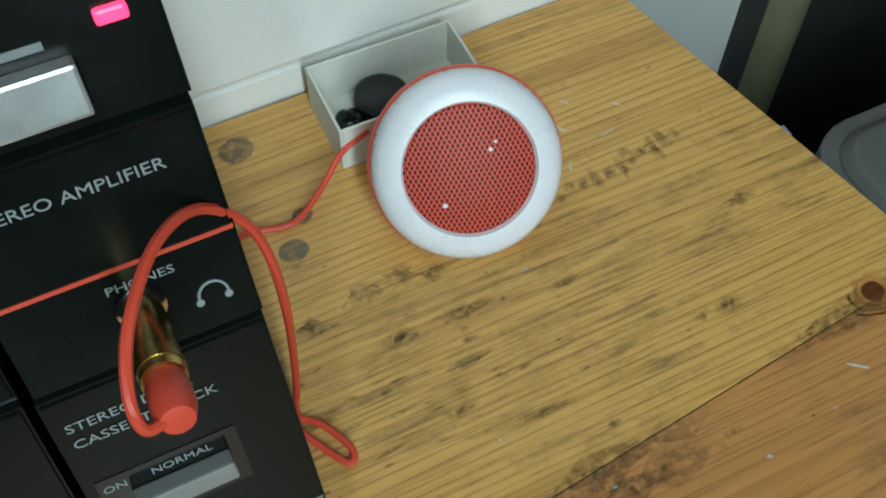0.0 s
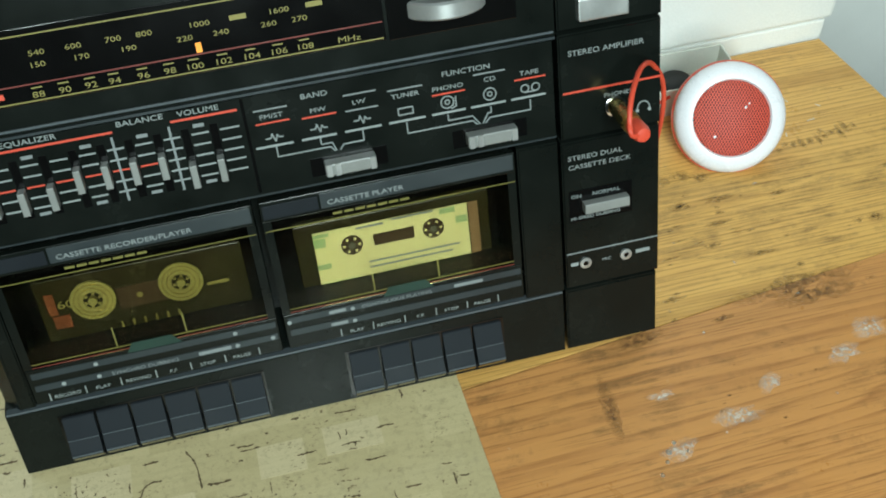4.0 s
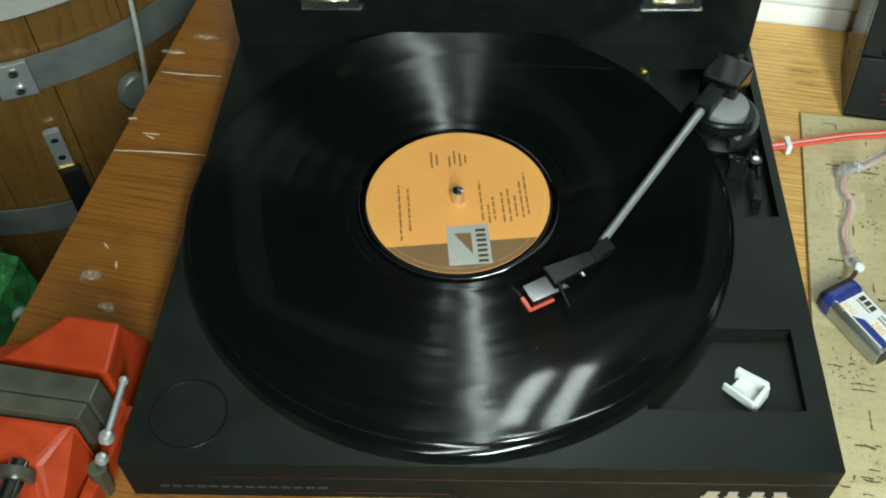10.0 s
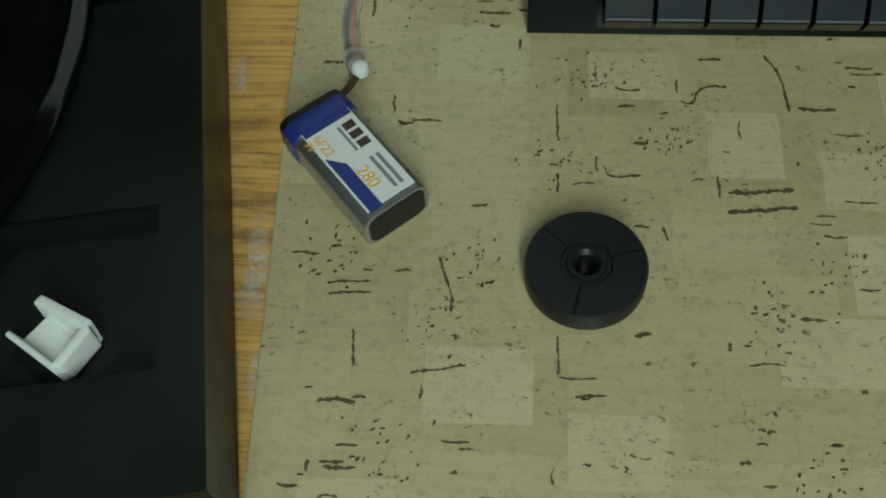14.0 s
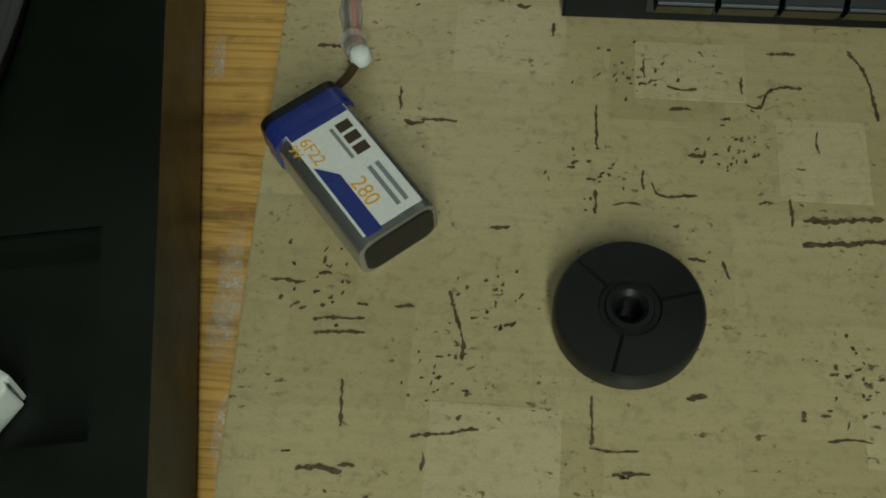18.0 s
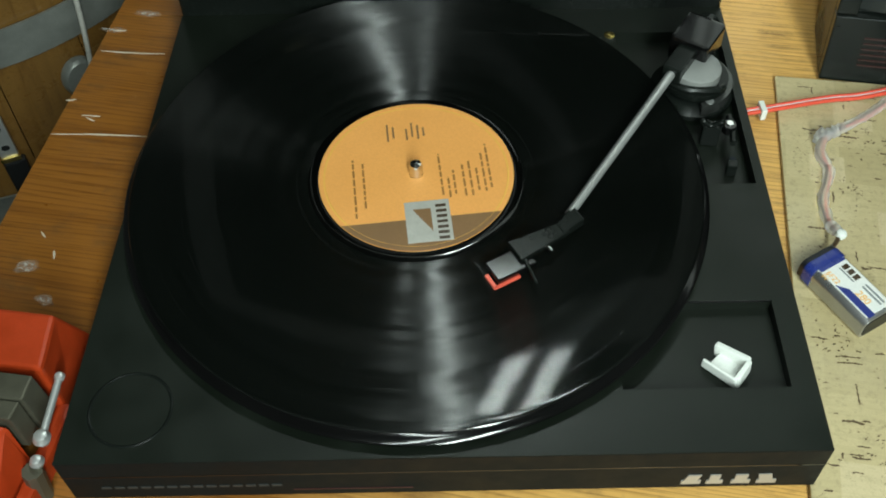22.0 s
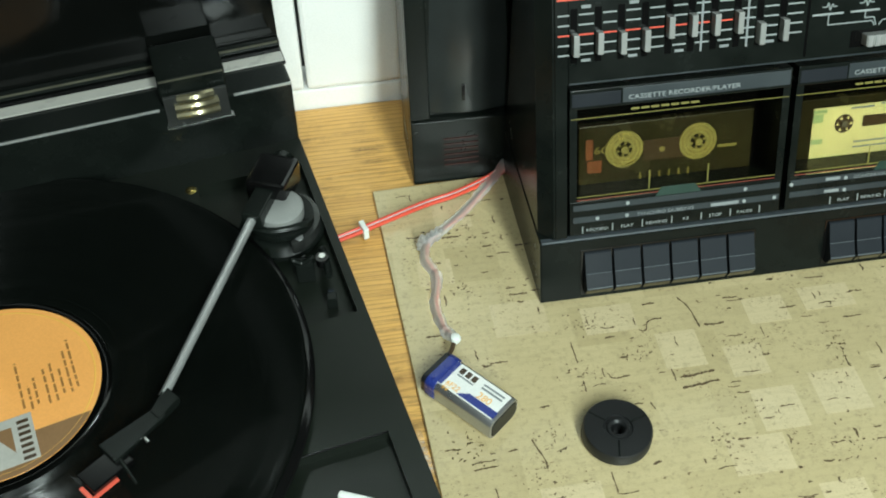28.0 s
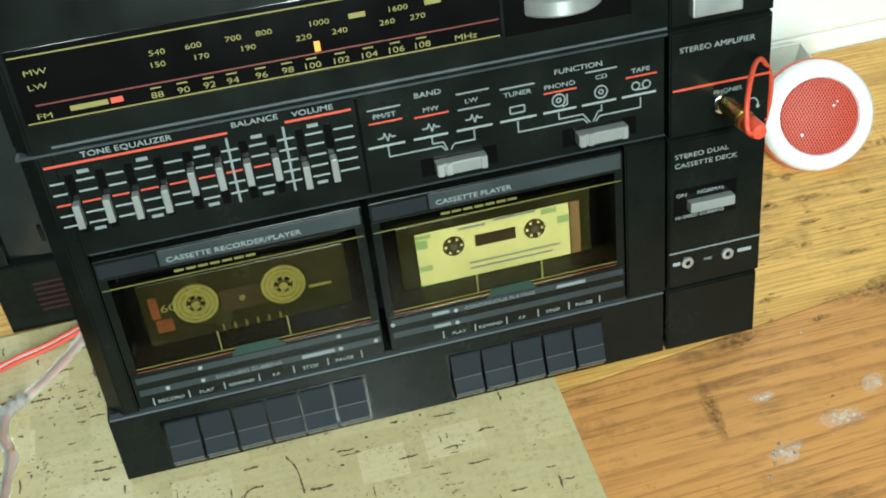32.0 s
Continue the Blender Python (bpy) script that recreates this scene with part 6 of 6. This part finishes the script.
for a in (137, 17, 257):
    w = 0.00045
    bm = hexa([(0.0078, -w, 0.0050), (0.0176, -w, 0.0050), (0.0176, w, 0.0050), (0.0078, w, 0.0050)], [(0.0078, -w, 0.00788), (0.0176, -w, 0.00757), (0.0176, w, 0.00757), (0.0078, w, 0.00788)])
    bm.transform(Matrix.Rotation(radians(a), 4, "Z"))
    part("slot", bm, "black", puck)

# Black disc standing in for the shade deep in the centre hole.
part("hole_shade", rod((0, 0, 0.0004), (0, 0, 0.0016), 0.0042, None, 24), "gloss", puck)

# ---- small round speaker with its lead and plug ----
BC = Vector((0.7159, 0.1584, 0.0265))
BNORM = Vector((-0.23, -0.74, 0.63)).normalized()
BALL = Matrix.Translation(BC) @ BNORM.to_track_quat("Z", "Y").to_matrix().to_4x4()
mini = thing("mini_speaker", BALL, "small red and white round speaker propped on edge", "speaker")
part("shell", lathe([(0, -0.030), (0.014, -0.0285), (0.0245, -0.022), (0.0326, -0.012), (0.0352, -0.004), (0.0353, 0.0000), (0.0338, 0.0012)], 72), "red_plastic", mini, "coral red back shell", True)
part("front_ring", lathe([(0.0338, 0.0002), (0.0346, 0.0022), (0.0338, 0.0062), (0.0316, 0.0092), (0.0280, 0.0110), (0.0244, 0.0112), (0.0232, 0.0090)], 72), "ring", mini, "milky white ring", True)
part("grille", lathe([(0.0238, 0.0090), (0.0228, 0.0104), (0.0150, 0.0118), (0.0075, 0.0125), (0, 0.0127)], 64), "grille", mini, "red perforated grille", True)
for x, y, z, r in ((0.0095, 0.0095, 0.0119, 0.0006), (0.0075, 0.0070, 0.0122, 0.0008), (-0.0100, -0.0115, 0.0118, 0.0009)):
    part("grille_chip", lathe([(0, 0.0004), (r, 0.0001), (r, -0.0004)], 8, None, Matrix.Translation((x, y, z))), "ring", mini)

lead2 = thing("audio_lead", pose(0, 0, 0), "thin red audio lead with a gold headphone plug", "cable")
part("plug_barrel", rod(fp(595.7, 143.2, 2), fp(595.3, 143.2, 22), 0.0042, 0.0048, 24), "brass", lead2, "gold-plated plug barrel", True)
part("plug_band", rod(fp(595.3, 143.2, 22), fp(595.2, 143.2, 24.5), 0.0046, 0.0046, 24), "brass", lead2, "", True)
part("plug_boot", lathe([(0, 0), (0.0038, 0), (0.0043, 0.003), (0.0043, 0.0085), (0.0033, 0.0115), (0, 0.0122)], 24, None, FACE @ Matrix.Translation((0.5952, 0.1432, 0.0245))), "red_cable", lead2, "red rubber boot", True)
b0 = fp(593.5, 143.2, 35)
part("lead", cable([fp(595.2, 143.2, 34), b0 + Vector((-0.004, -0.001, 0.002)), (0.5915, 0.0500, 0.1560), (0.5960, 0.0600, 0.1620), (0.6055, 0.0740, 0.1625), (0.6160, 0.0840, 0.1545), (0.6255, 0.0865, 0.1370), (0.6284, 0.0868, 0.1050), (0.6282, 0.0980, 0.0400), (0.6266, 0.1044, 0.0040), (0.6330, 0.0985, 0.0018), (0.6385, 0.0865, 0.0018), (0.6361, 0.0821, 0.0018), (0.6312, 0.0889, 0.0020), (0.6237, 0.1043, 0.0028), (0.6189, 0.1324, 0.0030), (0.6210, 0.1688, 0.0030), (0.6346, 0.1811, 0.0020), (0.6536, 0.1780, 0.0022), (0.6676, 0.1843, 0.0060), (0.6809, 0.1932, 0.0120), (0.6931, 0.1945, 0.0180)], 0.00125, 10, 8), "red_cable", lead2, "", True)

# ---- little card tray against the panel ----
tray = thing("card_box", pose(0.6815, 0.1945, 0, 0, 0, -1), "small open white card box holding black foam pieces", "box")
for nm, dims in (("bottom", (0, 0.062, 0, 0.036, 0.0003, 0.0013)), ("side", (0, 0.0012, 0, 0.036, 0.0013, 0.0225)), ("side", (0.0608, 0.062, 0, 0.036, 0.0013, 0.0225)), ("front", (0.0012, 0.0608, 0, 0.0012, 0.0013, 0.0225)), ("back", (0.0012, 0.0608, 0.0348, 0.036, 0.0013, 0.0225))):
    part(nm, box(*dims, 0.0003), "card", tray)
foam = thing("foam_pad", pose(0.7075, 0.2150, 0.0015), "round black foam pad lying in the card box", "foam pad")
part("pad", lathe([(0, 0.0), (0.0105, 0.0), (0.0118, 0.003), (0.0112, 0.0085), (0.0085, 0.0105), (0, 0.0110)], 28), "rubber", foam, "", True)
scrap = thing("rubber_scrap", pose(0.6920, 0.2120, 0.0015), "crumbled black rubber scrap in the card box", "scrap")
for k in range(7):
    a = k * 0.9
    part("crumb", lathe([(0, 0), (0.0026, 0.0006), (0.0030, 0.0028), (0.0016, 0.0050), (0, 0.0056)], 9, None, Matrix.Translation((0.0042 * math.cos(a), 0.0042 * math.sin(a), 0.0))), "rubber", scrap)

# ---- red bench vice ----
vice = thing("bench_vice", pose(0, 0, 0), "red enamelled bench vice with steel jaws", "vice")
part("rear_jaw_body", hexa([(-0.2261, -0.1631, 0), (-0.1517, -0.1608, 0), (-0.1578, -0.1109, 0), (-0.2012, -0.1119, 0)], [(-0.2137, -0.1588, 0.046), (-0.1560, -0.1571, 0.046), (-0.1625, -0.1266, 0.045), (-0.1915, -0.1272, 0.045)], 0.002), "red", vice)
part("rear_wing", hexa([(-0.2607, -0.1687, 0), (-0.2248, -0.1653, 0), (-0.2044, -0.1295, 0), (-0.2287, -0.1302, 0)], [(-0.2474, -0.1649, 0.042), (-0.2146, -0.1614, 0.046), (-0.1973, -0.1353, 0.036), (-0.2149, -0.1384, 0.030)], 0.002), "red", vice)
part("jaw_plate", hexa([(-0.2592, -0.1802, 0.022), (-0.1540, -0.1760, 0.022), (-0.1545, -0.1625, 0.022), (-0.2600, -0.1664, 0.022)], [(-0.2583, -0.1800, 0.0495), (-0.1562, -0.1758, 0.0495), (-0.1566, -0.1630, 0.0495), (-0.2591, -0.1650, 0.0495)], 0.0008), "steel", vice, "dull steel jaw plate")
part("jaw_plate", hexa([(-0.2582, -0.1905, 0.022), (-0.1575, -0.1857, 0.022), (-0.1565, -0.1766, 0.022), (-0.2590, -0.1808, 0.022)], [(-0.2574, -0.1905, 0.0485), (-0.1585, -0.1857, 0.0485), (-0.1575, -0.1764, 0.0485), (-0.2582, -0.1806, 0.0485)], 0.0008), "steel", vice, "dull steel jaw plate")
part("front_jaw_body", hexa([(-0.2429, -0.2440, 0), (-0.1641, -0.2351, 0), (-0.1580, -0.1880, 0), (-0.2590, -0.1930, 0)], [(-0.2311, -0.2120, 0.038), (-0.1740, -0.2080, 0.038), (-0.1600, -0.1870, 0.045), (-0.2515, -0.1912, 0.045)], 0.003), "red", vice)
part("slide", box(-0.1572, -0.1496, -0.2288, -0.1579, 0.002, 0.016, 0.002), "red", vice)
part("screw_flange", rod((-0.1831, -0.2120, 0.0350), (-0.1826, -0.2165, 0.0345), 0.0095, 0.0095, 28), "steel", vice, "dull steel thrust collar", True)
part("screw", rod((-0.1830, -0.2080, 0.0350), (-0.1795, -0.2680, 0.0330), 0.0062, 0.0062, 28), "chrome", vice, "polished vice screw", True)
part("tommy_bar", rod((-0.1508, -0.1560, 0.036), (-0.1498, -0.1826, 0.030), 0.0018, None, 12), "silver", vice, "thin chrome handle bar", True)
for p, r in (((-0.1508, -0.1549, 0.0362), 0.0027), ((-0.1497, -0.1842, 0.0298), 0.0044), ((-0.1491, -0.1943, 0.026), 0.0036)):
    part("bar_knob", lathe([(0, -r), (r * 0.7, -r * 0.7), (r, 0), (r * 0.7, r * 0.7), (0, r)], 14, None, Matrix.Translation(p)), "silver", vice, "", True)
part("bolt", rod((-0.1520, -0.1998, 0.001), (-0.1506, -0.1983, 0.024), 0.0050, None, 8), "steel", vice)

# ---- wooden drum beside the bench ----
DC = (-0.5295, 0.366)
drum = thing("wooden_drum", pose(DC[0], DC[1], -0.9) @ Matrix.Diagonal((1.28, 1.28, 1, 1)), "varnished wooden stave drum with metal bands", "drum")


def drum_r(z):
    return 0.176 + 0.012 * math.sin((z + 0.9) / 1.0 * math.pi) - 0.02 * max(0, -z - 0.4)


STAVES = 20
for k in range(STAVES):
    bm = bmesh.new()
    g = 0.002
    rows = []
    for i in range(9):
        z = -0.9 + i * 0.1175
        r = drum_r(z)
        a0, a1 = 2 * math.pi * k / STAVES + g, 2 * math.pi * (k + 1) / STAVES - g
        rows.append([bm.verts.new((rr * math.cos(a), rr * math.sin(a), z + 0.9)) for rr, a in ((r - 0.001, a0), (r, (a0 * 3 + a1) / 4), (r, (a0 + a1 * 3) / 4), (r - 0.001, a1), (r - 0.012, a1), (r - 0.012, a0))])
    for p, q in zip(rows, rows[1:]):
        for i in range(6):
            j = (i + 1) % 6
            bm.faces.new((p[i], p[j], q[j], q[i]))
    bm.faces.new(rows[0])
    bm.faces.new(rows[-1])
    part("stave", bm, "drum", drum)
for z, w in ((-0.0875, 0.034), (-0.2560, 0.034), (-0.55, 0.04)):
    r = drum_r(z) + 0.0012
    part("metal_band", lathe([(r, z + 0.9 - w / 2), (r + 0.0018, z + 0.9 - w / 2), (r + 0.0018, z + 0.9 + w / 2), (r, z + 0.9 + w / 2)], 96), "band_metal", drum, "grey metal band", True)


def on_drum(deg, z, out):
    r = drum_r(z) + out
    return (r * math.cos(radians(deg)), r * math.sin(radians(deg)), z + 0.9)


def drum_plate(deg, z, w, h, t, material, name, label_text=""):
    bm = box(-w / 2, w / 2, 0, t, -h / 2, h / 2, 0.0015)
    bm.transform(Matrix.Translation(on_drum(deg, z, 0.002)) @ Matrix.Rotation(radians(deg - 90), 4, "Z"))
    return part(name, bm, material, drum, label_text)


def drum_stud(name, deg, z, out, profile, material, parent, label_text="", stretch=1.0):
    m = Matrix.Translation(on_drum(deg, z, out)) @ Matrix.Rotation(radians(deg + 90), 4, "Z") @ Matrix.Rotation(radians(90), 4, "X")
    return part(name, lathe(profile, 24, None, m @ Matrix.Diagonal((1, stretch, 1, 1))), material, parent, label_text, True)


hoop = drum_r(-0.02) + 0.002
part("top_hoop", lathe([(hoop, 0.870), (hoop + 0.004, 0.871), (hoop + 0.004, 0.897), (hoop, 0.898)], 96), "pale_grey", drum, "pale hoop round the drum head", True)
lug = drum_plate(-60.5, -0.0875, 0.024, 0.036, 0.004, "silver", "band_joint", "riveted band joint")
for dz in (0.009, -0.009):
    drum_stud("rivet", -60, -0.0875 + dz, 0.0065, [(0, 0.003), (0.0030, 0.002), (0.0040, 0), (0.0040, -0.002)], "chrome", lug)
hasp = drum_plate(-58, -0.1700, 0.0115, 0.047, 0.005, "silver", "hasp", "metal lug with two holes")
for dz in (0.013, -0.008):
    drum_stud("hasp_hole", -58, -0.1700 + dz, 0.0066, [(0, 0.001), (0.0027, 0.001), (0.0027, -0.002)], "rubber", hasp)
drum_plate(-58, -0.1915, 0.0135, 0.005, 0.0065, "brass", "hasp_lip")
drum_plate(-57.6, -0.2240, 0.0150, 0.060, 0.006, "rubber", "strap", "black strap under the lug")
part("tension_rod", cable([on_drum(-33.5, 0.02, 0.016), on_drum(-35, -0.04, 0.016), on_drum(-36, -0.085, 0.015), on_drum(-37.5, -0.135, 0.013), on_drum(-38.5, -0.160, 0.009)], 0.0017), "pale_grey", drum, "thin bright tension rod", True)
drum_stud("rod_bracket", -39, -0.142, 0.001, [(0, 0.006), (0.0105, 0.006), (0.0120, 0.004), (0.0125, 0.0)], "band_metal", drum, "oval metal rod bracket", 1.6)

# ---- green patterned bag beside the bench ----
bag = thing("carrier_bag", pose(-0.450, 0.010, -0.9), "crumpled green bag with white leaf print", "bag")
bm = bmesh.new()
rows = []
for i in range(15):
    z = 0.72 * i / 14
    ring = []
    for k in range(28):
        a = 2 * math.pi * k / 28
        r = 0.105 * (1 - 0.35 * (i / 14) ** 2) * (1 + 0.10 * math.sin(5 * a + 0.9 * i) + 0.06 * math.sin(9 * a - 0.6 * i))
        ring.append(bm.verts.new((r * math.cos(a), 0.9 * r * math.sin(a), z + 0.012 * math.sin(4 * a) * (i == 14))))
    rows.append(ring)
for p, q in zip(rows, rows[1:]):
    for k in range(28):
        bm.faces.new((p[k], p[(k + 1) % 28], q[(k + 1) % 28], q[k]))
bm.faces.new(rows[0][::-1])
bm.faces.new(rows[-1])
part("bag_body", bm, "leaf_print", bag, "", True)

# ---- what shows past the bench's right end ----
setting("wall_return", box(0.845, 1.135, 0.44, 0.50, -0.9, 0.8), "white", "pale blue-grey wall beyond the bench", "wall")
board = thing("dark_board", pose(1.144, 0.445, -0.9), "dark brown board standing upright by the wall", "board")
part("plank", box(-0.0135, 0.0135, -0.012, 0.012, 0, 1.5, 0.002), "dark_room", board)
post = thing("wooden_post", pose(1.196, 0.455, -0.9), "dull olive round post standing by the wall", "post")
part("shaft", rod((0, 0, 0), (0.01, 0.02, 1.5), 0.029, 0.029, 24), "olive", post, "", True)
# Made-up dark block with door boards, filling the unlit space past the post.
cupboard = thing("dark_backdrop", pose(1.14, 0.52, -0.9), "dark block filling the unlit space beyond the bench", "cupboard")
part("backdrop_block", box(0, 0.9, 0, 0.4, 0, 1.5, 0.004), "dark_room", cupboard)
part("door", box(0.02, 0.44, -0.018, 0.0, 0.04, 1.46, 0.003), "dark_room", cupboard)
part("door", box(0.46, 0.88, -0.018, 0.0, 0.04, 1.46, 0.003), "dark_room", cupboard)
bin_ = thing("grey_tub", pose(1.1900, 0.1090, -0.96), "mid-grey plastic tub with a lid on the floor", "tub")


def tub_ring(grow, z, r=0.045):
    ring = []
    for cx, cy, a0 in ((1, 1, 0.0), (0, 1, 0.5), (0, 0, 1.0), (1, 0, 1.5)):
        for k in range(7):
            a = (a0 + 0.5 * k / 6) * math.pi
            ring.append(((-0.155 + r if not cx else 0.225 - r) + (r + grow) * math.cos(a), (0.155 - r if cy else -0.165 + r) + (r + grow) * math.sin(a), z))
    return ring


part("tub_wall", hexa(tub_ring(-0.030, 0.062), tub_ring(-0.006, 0.690)), "tub", bin_)
part("tub_lip", hexa(tub_ring(0.0, 0.690), tub_ring(0.0, 0.712), 0.003), "tub", bin_, "rolled grey lip")
part("tub_lid", hexa(tub_ring(-0.012, 0.712), tub_ring(-0.020, 0.722), 0.003), "tub", bin_)
cloth = thing("striped_cloth", pose(0.9410, 0.2125, -0.152), "purple and white striped cloth hanging past the bench", "cloth")
for k in range(6):
    bm = box(-0.009, 0.009, -0.004, 0.004, -0.003 + 0.0032 * k, 0.0006 + 0.0032 * k, 0.0005)
    bm.transform(Matrix.Rotation(radians(18), 4, "Y"))
    part("stripe", bm, "lilac" if k % 2 else "navy", cloth)
part("fold", box(-0.014, 0.012, -0.004, 0.004, -0.78, -0.003), "navy", cloth)
